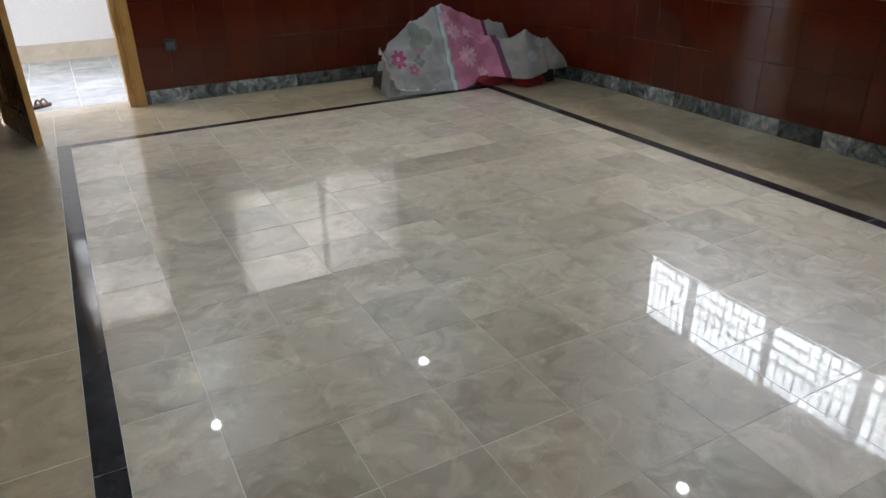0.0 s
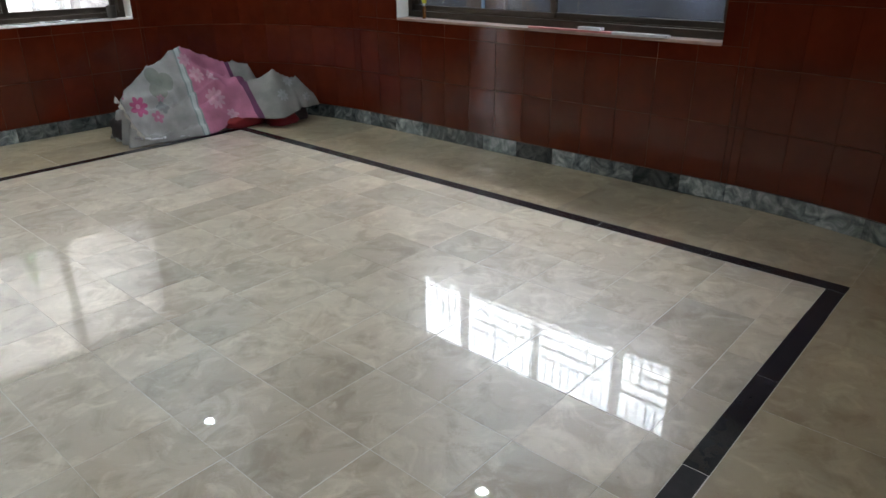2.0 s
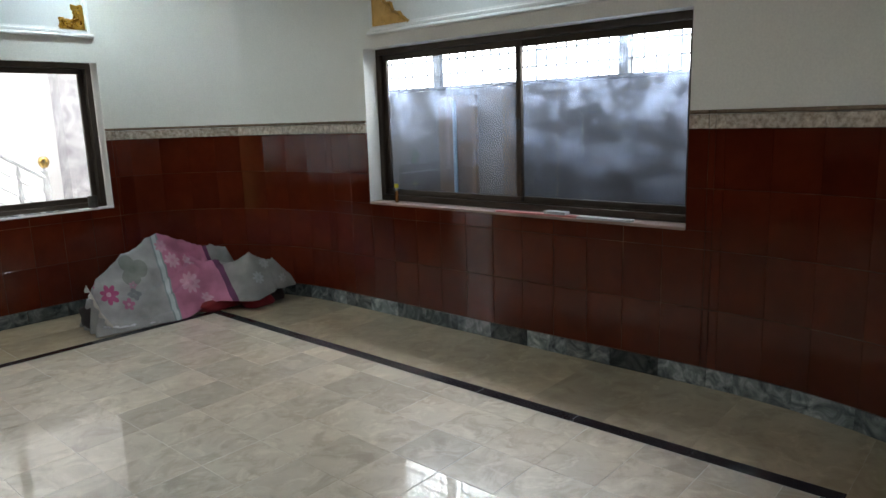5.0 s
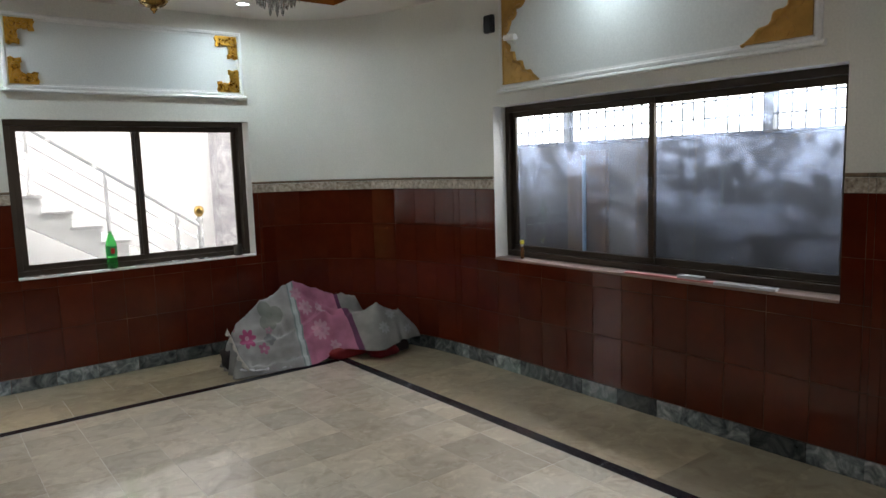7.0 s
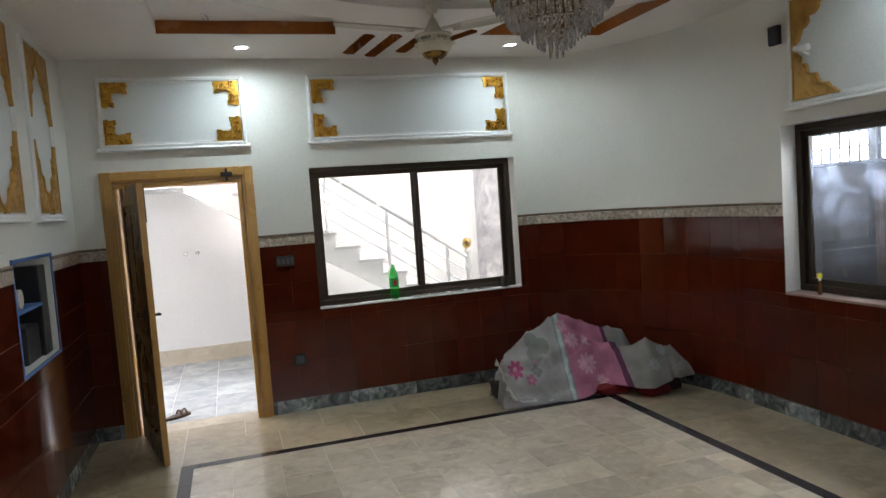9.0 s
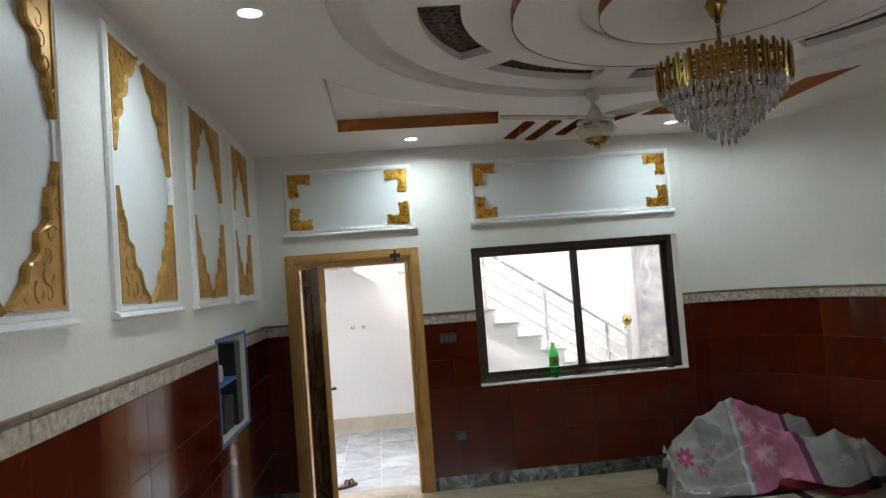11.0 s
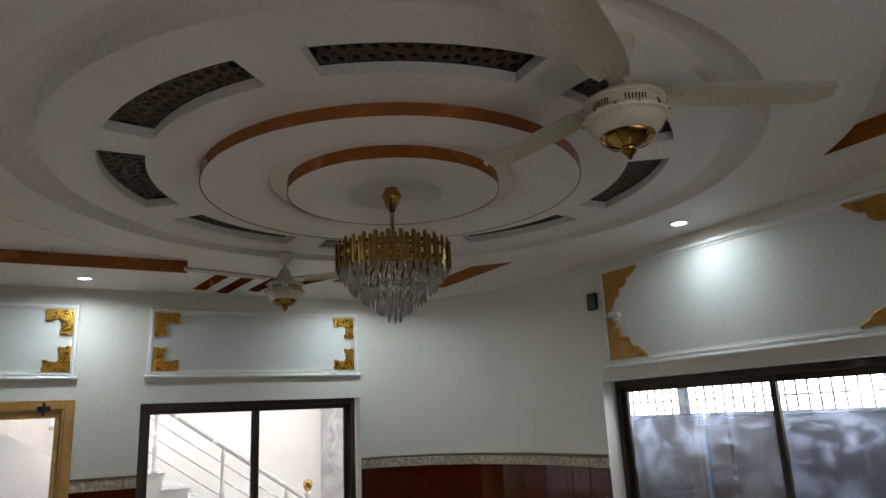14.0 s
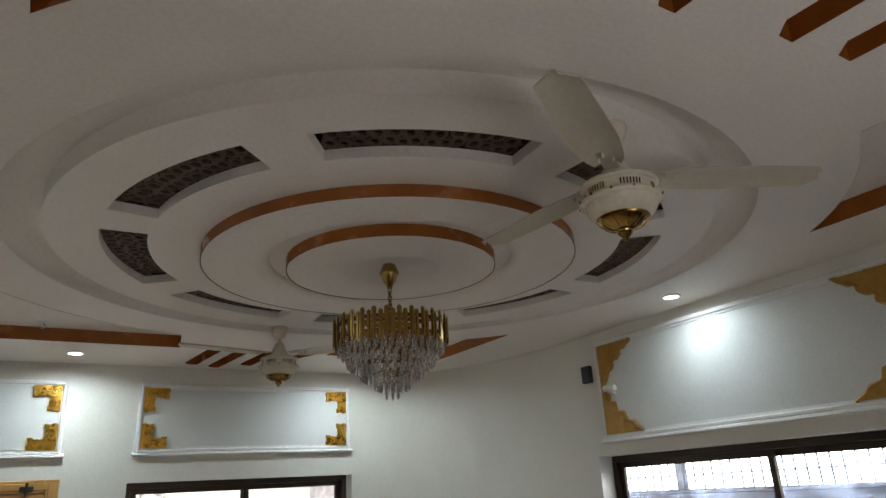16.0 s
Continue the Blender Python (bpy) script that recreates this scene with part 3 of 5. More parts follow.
# door leaf, hung on the west jamb
leaf = tagged(empty("door_leaf", -0.280, N - 0.045, 0.0, -75.2), "dark stained panelled wooden door standing open", "door")
LW, LT = 0.835, 0.04
bm = boxes((0.0, 0.11, -LT, 0, 0.012, 1.97), (LW - 0.11, LW, -LT, 0, 0.012, 1.97), (0.11, LW - 0.11, -LT, 0, 0.012, 0.20), (0.11, LW - 0.11, -LT, 0, 0.86, 1.02), (0.11, LW - 0.11, -LT, 0, 1.83, 1.97), bev=0.004)
box(bm, 0.10, LW - 0.10, -LT + 0.012, -0.012, 0.19, 1.84)
for z0_, z1_ in ((0.26, 0.80), (1.08, 1.77)):
    for x0_, x1_ in ((0.16, 0.41), (0.45, 0.70)):
        box(bm, x0_, x1_, -LT + 0.004, -0.004, z0_, z1_, bev=0.008)
part("door_panel", bm, M_TEAK, leaf)
part("edge_strip", boxes((LW, LW + 0.006, -LT, 0.0, 0.012, 1.97)), M_OAK, leaf, "pale oak lipping on the edge")
bm = boxes((LW - 0.075, LW - 0.030, 0.0, 0.006, 0.93, 1.13), bev=0.002)
tube(bm, (LW - 0.05, 0.0, 1.06), (LW - 0.05, 0.045, 1.06), 0.009)
tube(bm, (LW - 0.05, 0.042, 1.06), (LW - 0.16, 0.048, 1.055), 0.008)
box(bm, LW - 0.075, LW - 0.030, -LT - 0.006, -LT, 0.93, 1.13, bev=0.002)
tube(bm, (LW - 0.05, -LT, 1.06), (LW - 0.05, -LT - 0.045, 1.06), 0.009)
tube(bm, (LW - 0.05, -LT - 0.042, 1.06), (LW - 0.16, -LT - 0.048, 1.055), 0.008)
part("handle", bm, M_PLASTIC, leaf, "dark lever handle")
bm = boxes((LW - 0.10, LW - 0.05, 0.0, 0.012, 1.72, 1.92), bev=0.003)
tube(bm, (LW - 0.075, 0.014, 1.70), (LW - 0.075, 0.014, 1.95), 0.006)
part("bolt", bm, M_PLASTIC, leaf, "dark tower bolt")
for hz in (0.25, 0.98, 1.72):
    bm = boxes((-0.075, 0.03, 0.001, 0.006, hz - 0.05, hz + 0.05), bev=0.001)
    tube(bm, (-0.004, 0.006, hz - 0.05), (-0.004, 0.006, hz + 0.05), 0.007)
    part("hinge", bm, M_PLASTIC, leaf, "dark butt hinge")
stay = boxes((0.44, 0.53, N - 0.045, N - 0.0305, 2.025, 2.062), (0.475, 0.495, N - 0.06, N - 0.0305, 1.99, 2.09), bev=0.004)
tagged(mesh_object("door_stopper", stay, M_PLASTIC), "small black catch fixed to the oak casing", "door catch")

# ---- stair hall beyond the north wall ----
HY, HX0, HX1, HT = 9.0, -1.7, 4.45, 4.6


def slab(name, mt, label, cat, *bs, bev=0.0):
    return tagged(mesh_object(name, boxes(*bs, bev=bev), mt), label, cat, kind="structure")


slab("hall_wall_north", M_HALL, "white painted wall of the stair hall", "wall", (HX0, HX1, HY, HY + 0.15, 0, HT))
slab("hall_wall_west", M_HALL, "white painted wall of the stair hall", "wall", (HX0 - 0.15, HX0, N + TH, HY + 0.15, 0, HT))
slab("hall_wall_east", M_HALL, "white painted wall of the stair hall", "wall", (HX1, HX1 + 0.15, N + TH, HY + 0.15, 0, HT))
slab("hall_wall_south", M_HALL, "white painted wall of the stair hall", "wall", (HX0, HX1, N + TH - 0.02, N + TH + 0.1, TOP, HT), (HX0, W - 0.0, N, N + TH, 0, TOP))
slab("hall_ceiling", M_HALL, "white painted hall ceiling", "ceiling", (HX0 - 0.15, HX1 + 0.15, N + TH - 0.02, HY + 0.15, HT, HT + 0.1))
slab("hall_soffit", M_HALL, "low white soffit under the stair landing", "ceiling", (HX0, 0.50, 7.9, HY, 2.03, 2.2))
slab("hall_skirting", M_BEIGE, "wide beige marble skirting", "baseboard", (HX0, 1.9, HY - 0.02, HY, 0, 0.18))
slab("hall_floor", M_GROUT, "grey marble tiled hall floor", "floor", (HX0, HX1, N - 0.02, HY, -0.05, -0.004))
slab("hall_pier", mat("raw_plaster", (0.30, 0.29, 0.31), (0.66, 0.65, 0.66), 3.2, (0.7, 0.85), vein=1.5, bump=0.5, bscale=25, c3=(0.45, 0.44, 0.46)), "unpainted patchy grey plaster pier", "wall", (3.62, 4.44, HY - 0.28, HY - 0.001, 0.0, HT))


def downlight(x, y, z):
    d = tagged(empty("downlight", x, y, z), "round white recessed ceiling downlight, switched on", "downlight", "ceiling downlights")
    part("rim", lathe([(0.060, 0.0), (0.062, -0.006), (0.052, -0.010), (0.046, -0.006), (0.046, 0.004)], 28), M_WHITEPL, d, smooth=True)
    part("diffuser", lathe([(0.0455, -0.004), (0.03, -0.006), (0.0, -0.007)], 28), M_LAMP, d, "glowing white diffuser", smooth=True)
    return d


for sx_, sy_ in SPOTS:
    downlight(sx_, sy_, C)
downlight(-0.12, 8.45, 2.03)

# stair rising towards the west, with a steel railing
stair = tagged(new("staircase"), "white marble staircase with open steel railing", "staircase")
RUN_, RISE = 0.238, 0.155
for k in range(-2, 9):
    xr, zt = 2.24 - RUN_ * k, 1.0 + RISE * k
    part("tread", boxes((xr - RUN_ - 0.04, xr, 7.438, 8.62, zt - 0.03, zt), bev=0.004), M_TREAD, stair, "grey white marble tread" if k == -2 else "")
bm = bmesh.new()


def stair_soffit(x):
    return 0.40 + (2.696 - x) * 0.595


for k in range(-2, 9):
    x1_, x0_, zt = 2.22 - RUN_ * k, 2.22 - RUN_ * (k + 1), 1.0 + RISE * k - 0.031
    prism(bm, [(x0_, stair_soffit(x0_)), (x1_, stair_soffit(x1_)), (x1_, zt), (x0_, zt)], -8.60, -7.45, Matrix(((1, 0, 0, 0), (0, 0, -1, 0), (0, 1, 0, 0), (0, 0, 0, 1))))
bmesh.ops.remove_doubles(bm, verts=bm.verts, dist=0.0005)
part("flight", bm, M_STAIR, stair)
part("landing", boxes((2.70, 3.60, 7.42, 8.62, 0.0, 0.55), bev=0.01), M_STAIR, stair)


def rail_z(x):
    return 1.085 + (2.92 - x) * 0.675


bm = bmesh.new()
tube(bm, (0.2, 7.46, rail_z(0.2)), (2.93, 7.46, rail_z(2.93)), 0.024, 12)
part("handrail", bm, M_RAIL, stair, "brushed steel handrail")
for off in (0.16, 0.315, 0.47):
    bm = bmesh.new()
    tube(bm, (0.2, 7.46, rail_z(0.2) - off), (2.93, 7.46, rail_z(2.93) - off), 0.008, 8)
    part("rail_bar", bm, M_RAIL, stair)
for px_ in (0.79, 1.43, 2.06, 2.70):
    zb = 1.0 + RISE * math.floor((2.24 - px_) / RUN_)
    zt = rail_z(px_)
    part("baluster", lathe([(0.03, zb), (0.03, zb + 0.02), (0.017, zb + 0.03), (0.017, zb + 0.18), (0.024, zb + 0.20), (0.024, zb + 0.24), (0.017, zb + 0.26), (0.017, zt - 0.12), (0.024, zt - 0.10), (0.014, zt - 0.06), (0.010, zt)], 14, px_, 7.46), M_RAIL, stair, smooth=True)
newel = part("newel_post", lathe([(0.045, 0.55), (0.045, 0.58), (0.028, 0.60), (0.028, 0.92), (0.036, 0.94), (0.036, 0.98), (0.028, 1.0), (0.028, 1.12), (0.040, 1.14), (0.020, 1.17)], 16, 2.93, 7.46), M_RAIL, stair, smooth=True)
part("finial", lathe([(0.016, 1.165), (0.03, 1.18), (0.046, 1.205), (0.05, 1.23), (0.046, 1.255), (0.03, 1.277), (0.0, 1.285)], 18, 2.93, 7.46), M_BRASS, newel, "gold ball finial", smooth=True)
for hx in (-0.04, 0.09):
    bm = lathe([(0.0, -0.028), (0.02, -0.026), (0.026, -0.012), (0.024, 0.0)], 14)
    o = tagged(mesh_object("wall_socket", bm, M_RAIL, smooth=True), "small round grey cover on the hall wall", "wall cover", "hall wall covers")
    o.matrix_basis = pose(hx, HY, 1.295, -90, 0, 0)
# sandal on the hall floor
sandal = tagged(empty("sandal", -0.10, 6.66, 0.0, 35), "brown sandal lying beside the doorway", "sandal")
bm = bmesh.new()
prism(bm, [(0.125 * math.cos(a) * (1.0), 0.045 * math.sin(a) * (1 + 0.15 * math.cos(a))) for a in [2 * math.pi * i / 20 for i in range(20)]], 0.0, 0.022)
part("sole", bm, mat("sandal_sole", (0.05, 0.03, 0.02), (0.09, 0.06, 0.04), 12, (0.6, 0.7)), sandal)
bm = bmesh.new()
for k in range(2):
    q = [Vector((0.02 + 0.05 * k, -0.045 + 0.09 * i / 8, 0.022 + 0.04 * math.sin(math.pi * i / 8))) for i in range(9)]
    for a, b in zip(q, q[1:]):
        tube(bm, a, b, 0.009, 6)
part("strap", bm, M_TEAK, sandal)

# ---- outside the east window ----
slab("ground", M_GROUND, "concrete yard outside the window", "ground", (E + TH, 60, -40, 40, -0.30, -0.15))
# bright hazy sky far behind the boundary wall
bm = boxes((40.0, 40.2, -70.0, 80.0, -1.0, 60.0))
tagged(mesh_object("backdrop", bm, glow("hazy_sky", (0.93, 0.97, 1.0), HAZE)), "bright white hazy sky", "backdrop", kind="structure")
out = tagged(new("boundary_wall"), "dark weathered boundary wall topped by an iron grille", "wall")
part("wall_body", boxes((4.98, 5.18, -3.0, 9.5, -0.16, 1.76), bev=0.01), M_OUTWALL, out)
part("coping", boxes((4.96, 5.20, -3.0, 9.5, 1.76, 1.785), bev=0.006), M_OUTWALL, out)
part("board", boxes((4.945, 4.979, 3.81, 4.20, -0.15, 1.70), (4.935, 4.979, 3.79, 3.82, -0.15, 1.70), bev=0.004), mat("weathered_board", (0.07, 0.048, 0.036), (0.115, 0.08, 0.06), 4.0, (0.6, 0.8), vein=0.8), out, "upright weathered brown board")
bm = bmesh.new()
tube(bm, (4.925, 4.0, -0.15), (4.925, 4.0, 1.66), 0.016, 10)
part("pipe", bm, mat("blue_pipe", (0.16, 0.25, 0.36), (0.22, 0.31, 0.42), 6.0, (0.4, 0.5)), out, "pale blue plastic pipe")
for py_ in (0.9, 2.55, 4.3, 6.0):
    part("post", boxes((5.05, 5.11, py_ - 0.035, py_ + 0.035, 1.785, 2.75)), M_IRON, out)
for zz in (1.885, 2.005, 2.125, 2.245, 2.62):
    part("rail", boxes((5.070, 5.090, -2.9, 9.4, zz, zz + 0.013)), M_IRON, out)
for k in range(0, 104):
    yy = -1.2 + 0.088 * k
    bm = bmesh.new()
    tube(bm, (5.08, yy, 1.78), (5.08, yy, 2.68), 0.0085, 6)
    part("bar", bm, M_IRON, out)

# ---- wall panels with gilded corners ----
def plane_pose(side):
    """Maps panel space (x along, y into the room, z up) to a wall."""
    if side == "n":
        return lambda u: pose(u, N, 0, 0, 0, 180)
    if side == "e":
        return lambda u: pose(E, u, 0, 0, 0, 90)
    return lambda u: pose(W, u, 0, 0, 0, -90)


def moulding(bm, x0, x1, z0, z1, w, d):
    """Picture-frame moulding with a stepped section."""
    secs = [(0.0, 0.0), (0.0, d * 0.6), (w * 0.25, d), (w * 0.55, d), (w * 0.7, d * 0.55), (w, d * 0.45), (w, 0.0)]
    rings = []
    for o, h in secs:
        rings.append([bm.verts.new(p) for p in ((x0 + o, h, z0 + o), (x1 - o, h, z0 + o), (x1 - o, h, z1 - o), (x0 + o, h, z1 - o))])
    for a, b in zip(rings, rings[1:]):
        for i in range(4):
            j = (i + 1) % 4
            bm.faces.new((a[i], a[j], b[j], b[i]))
    return bm


def scroll(bm, cx, cz, r, turns, start, thick, flip=1, y=0.026):
    """A spiral roll of carved leaf, in the x-z plane."""
    n = int(12 * turns) + 2
    prev = None
    for i in range(n + 1):
        t = i / n
        a = start + flip * turns * 2 * math.pi * t
        rr = r * (1 - 0.8 * t)
        c = Vector((cx + rr * math.cos(a), y, cz + rr * math.sin(a)))
        th = thick * (1 - 0.5 * t)
        dr = Vector((math.cos(a), 0, math.sin(a)))
        ring = [bm.verts.new(c + dr * th * u + Vector((0, v, 0))) for u, v in ((-1, -0.014), (-0.5, th * 1.0), (0.5, th * 1.0), (1, -0.014))]
        if prev:
            for k in range(3):
                bm.faces.new((prev[k], prev[k + 1], ring[k + 1], ring[k]))
        prev = ring


def small_corner():
    """L-shaped carved corner: 0.2 m legs, corner at the origin, opening to +x, +z."""
    bm = bmesh.new()
    L, w = 0.188, 0.088
    o = [(0, 0), (L, 0), (L + 0.008, w * 0.25), (L - 0.004, w * 0.55), (L + 0.004, w), (L - 0.03, w * 1.02), (L - 0.05, w * 0.80), (w + 0.02, w * 0.84), (w * 0.95, w * 0.95), (w * 0.84, w + 0.02), (w * 0.80, L - 0.05), (w * 1.02, L - 0.03), (w, L + 0.004), (w * 0.55, L - 0.004), (w * 0.25, L + 0.008), (0, L)]
    prism(bm, o, 0.0, 0.020, Matrix(((1, 0, 0, 0), (0, 0, 1, 0), (0, 1, 0, 0), (0, 0, 0, 1))))
    for a in ((0.048, 0.048, 0.038, 1.4, 0.6, 0.012, 1), (0.130, 0.042, 0.032, 1.2, 2.0, 0.011, -1), (0.042, 0.130, 0.032, 1.2, -0.6, 0.011, 1), (0.090, 0.030, 0.021, 0.9, 0.0, 0.009, 1), (0.030, 0.090, 0.021, 0.9, 1.5, 0.009, -1), (0.162, 0.068, 0.018, 0.8, 3.0, 0.008, 1), (0.068, 0.162, 0.018, 0.8, -1.5, 0.008, -1)):
        scroll(bm, *a)
    return bm


def big_corner(w, h, seed):
    """Carved corner plate with a scalloped, rolled inner edge: corner at the origin, opening to +x, +z."""
    rnd = random.Random(seed)
    flat = Matrix(((1, 0, 0, 0), (0, 0, 1, 0), (0, 1, 0, 0), (0, 0, 0, 1)))
    bm = bmesh.new()
    n = 30
    edge = []
    for i in range(n + 1):
        t = i / n
        x = w * (0.92 * (1 - t) ** 2.0 + 0.08 * (1 - t) + 0.085 * math.sin(math.pi * t) + 0.05 * t)
        z = h * t
        k = 0.022 * math.sin(t * 4.5 * 2 * math.pi + seed) * math.sin(math.pi * min(1, t * 1.1))
        edge.append((max(0.018, x + k * 0.7), z + k * 0.35 * (0 < i < n)))
    prism(bm, [(0, 0)] + edge + [(0, h)], 0.0, 0.014, flat)
    # rolled rim along the scallops, thicker at the lobes
    prev = None
    for i, (x, z) in enumerate(edge):
        a, b = edge[max(0, i - 1)], edge[min(n, i + 1)]
        d = Vector((b[0] - a[0], b[1] - a[1])).normalized()
        q = Vector((-d.y, d.x))
        th = 0.009 + 0.004 * math.sin(i * 1.9 + seed)
        ring = [bm.verts.new((x + q.x * th * u, v, z + q.y * th * u)) for u, v in ((-1, 0.004), (-0.6, 0.020), (0.3, 0.026), (1.3, 0.019), (2.0, 0.013))]
        if prev:
            for k in range(4):
                bm.faces.new((prev[k], prev[k + 1], ring[k + 1], ring[k]))
        prev = ring
    # leaf relief inside the plate
    for i in range(6):
        t = 0.06 + 0.13 * i
        x = edge[int(t * n)][0] * (0.42 + 0.16 * rnd.random())
        scroll(bm, x, h * t + 0.02, 0.030 + 0.014 * (1 - t), 0.9, rnd.random() * 6, 0.007, rnd.choice((-1, 1)), y=0.012)
    for i in range(3):
        x0, z0 = w * (0.30 + 0.20 * i), h * 0.05
        scroll(bm, x0, z0 + 0.02, 0.026, 0.8, 2.0 + i, 0.006, 1, y=0.012)
    box(bm, 0.0, 0.010, 0.0, 0.020, 0.0, h * 0.99)
    box(bm, 0.010, w * 0.98, 0.0, 0.020, 0.0, 0.010)
    return bm


def mesh_of(bm, name, material):
    bmesh.ops.recalc_face_normals(bm, faces=bm.faces)
    me = bpy.data.meshes.new(name)
    bm.to_mesh(me)
    bm.free()
    me.materials.append(material)
    return me


def wall_panel(side, a, b, z0, z1, label, corner_mesh, group, ledge=True):
    """Moulded panel between a and b along the wall."""
    mid = (a + b) / 2
    hw = abs(b - a) / 2
    p = tagged(new("wall_panel"), label, "wall panel", group)
    p.matrix_basis = plane_pose(side)(mid)
    part("field", boxes((-hw + 0.045, hw - 0.045, 0.0, 0.004, z0 + 0.045, z1 - 0.045)), M_PANEL, p, "pale blue grey painted field")
    part("moulding", moulding(bmesh.new(), -hw, hw, z0, z1, 0.05, 0.026), M_MOULD, p)
    if ledge:
        bm = bmesh.new()
        prism(bm, [(0, 0), (0.034, 0.0), (0.038, 0.008), (0.032, 0.020), (0.016, 0.030), (0, 0.034)], -hw - 0.02, hw + 0.02, Matrix(((0, 0, 1, 0), (1, 0, 0, 0), (0, 1, 0, z0 - 0.018), (0, 0, 0, 1))))
        part("ledge", bm, M_MOULD, p)
    for sx in (1, -1):
        for sz in (1, -1):
            o = new("corner_ornament", corner_mesh[0 if sz > 0 else 1])
            o.parent = p
            x = (-hw + 0.040) * sx
            z = z0 + 0.040 if sz > 0 else z1 - 0.040
            o.matrix_basis = Matrix.Translation((x, 0.0045, z)) @ Matrix.Diagonal((sx, 1, sz, 1))
            tagged(o, "gilded carved corner ornament")
    return p


SMALL = mesh_of(small_corner(), "small_corner", M_GOLD)
EAST_LOW, EAST_HIGH = mesh_of(big_corner(0.37, 0.335, 3), "corner_low", M_OCHRE), mesh_of(big_corner(0.35, 0.320, 5), "corner_high", M_OCHRE)
WEST_LOW, WEST_HIGH = mesh_of(big_corner(0.33, 0.46, 7), "corner_low", M_OCHRE), mesh_of(big_corner(0.33, 0.46, 9), "corner_high", M_OCHRE)
wall_panel("n", -0.425, 0.675, 2.276, 2.832, "moulded panel above the door with gilded corners", (SMALL, SMALL), "wall panels")
wall_panel("n", 1.185, 3.005, 2.276, 2.832, "wide moulded panel above the window with gilded corners", (SMALL, SMALL), "wall panels")
wall_panel("e", 1.83, 4.135, 2.16, 2.895, "wide moulded panel with large gilded scalloped corners", (EAST_LOW, EAST_HIGH), "wall panels")
for a_, b_ in ((0.72, 1.48), (1.83, 2.60), (2.99, 3.79), (4.115, 4.885), (5.17, 5.80)):
    wall_panel("w", a_, b_, 1.765, 2.905, "tall moulded panel with gilded carved corners", (WEST_LOW, WEST_HIGH), "tall wall panels")

# ---- chandelier ----
CHX, CHY = CX + 0.003, CY + 0.035
M_CRYSTAL = bpy.data.materials.new("crystal")
M_CRYSTAL.use_nodes = True
cb = M_CRYSTAL.node_tree.nodes["Principled BSDF"]
cb.inputs["Base Color"].default_value = (0.94, 0.93, 0.92, 1)
cb.inputs["Roughness"].default_value, cb.inputs["IOR"].default_value, cb.inputs["Transmission Weight"].default_value = 0.03, 1.55, 0.85
ch = tagged(empty("chandelier", CHX, CHY, 0), "tiered crystal chandelier with a ring of brass blades", "chandelier")
zc = Z2 + 0.047
part("canopy", lathe([(0.0, zc), (0.035, zc), (0.045, zc - 0.02), (0.052, zc - 0.035), (0.055, zc - 0.045), (0.045, zc - 0.06), (0.038, zc - 0.085), (0.018, zc - 0.11), (0.012, zc - 0.125), (0.0, zc - 0.125)], 24), M_BRASS, ch, smooth=True)
bm = bmesh.new()
zz = zc - 0.12
for i in range(6):
    q = pose(0, 0, zz - 0.012 - 0.020 * i, 90, 0, 90 * (i % 2))
    rows_ = []
    for a in range(10):
        t = 2 * math.pi * a / 10
        c = Vector((0.011 * math.cos(t), 0.017 * math.sin(t), 0))
        rows_.append([bm.verts.new(q @ (c * (1 + s_ * 0.3) + Vector((0, 0, h_)))) for s_, h_ in ((1, 0), (0, 0.004), (-1, 0), (0, -0.004))])
    for a in range(10):
        for b in range(4):
            bm.faces.new((rows_[a][b], rows_[(a + 1) % 10][b], rows_[(a + 1) % 10][(b + 1) % 4], rows_[a][(b + 1) % 4]))
part("chain", bm, M_BRASS, ch)
ZT = 2.676
bm = bmesh.new()
for rr in (0.295, 0.20, 0.10):
    lathe([(rr - 0.008, ZT - 0.03), (rr + 0.008, ZT - 0.03), (rr + 0.008, ZT - 0.045), (rr - 0.008, ZT - 0.045), (rr - 0.008, ZT - 0.03)], 40, bm=bm)
for i in range(6):
    a = math.pi * i / 3
    tube(bm, (0, 0, ZT - 0.035), (0.29 * math.cos(a), 0.29 * math.sin(a), ZT - 0.038), 0.006, 6)
tube(bm, (0, 0, zz - 0.12), (0, 0, ZT - 0.05), 0.008, 8)
part("frame", bm, M_BRASS, ch)
ch.scale = (0.88, 0.88, 1.0)
# brass blades hang round the rim, long and short in turn
bm = bmesh.new()
for w_ in ((0.0128, 0.145),):
    hw_, L_ = w_
    prism(bm, [(-hw_, -L_ + 0.03), (0, -L_), (hw_, -L_ + 0.03), (hw_, -0.006), (0, 0.003), (-hw_, -0.006)], -0.0015, 0.0015, Matrix(((1, 0, 0, 0), (0, 0, 1, 0), (0, 1, 0, 0), (0, 0, 0, 1))))
    box(bm, -0.003, 0.003, -0.006, 0.006, -L_ + 0.02, -0.01)
blade_mesh = mesh_of(bm, "rim_blade", M_BRASS)
NB = 60
for i in range(NB):
    a = 360 / NB * i
    o = new("rim_blade", blade_mesh)
    o.parent = ch
    rr = 0.312 if i % 2 else 0.302
    o.matrix_basis = pose(0, 0, 0, 0, 0, a) @ pose(0, -rr, ZT + (0.002 if i % 2 else -0.010), 0, 0, 3 if i % 2 else -3)


def crystal_mesh(w, l):
    b = bmesh.new()
    prof = [(0.0, 0.0), (w * 0.5, -l * 0.06), (w, -l * 0.35), (w * 0.8, -l * 0.75), (w * 0.3, -l * 0.96), (0.0, -l)]
    lathe(prof, 6, bm=b)
    return b


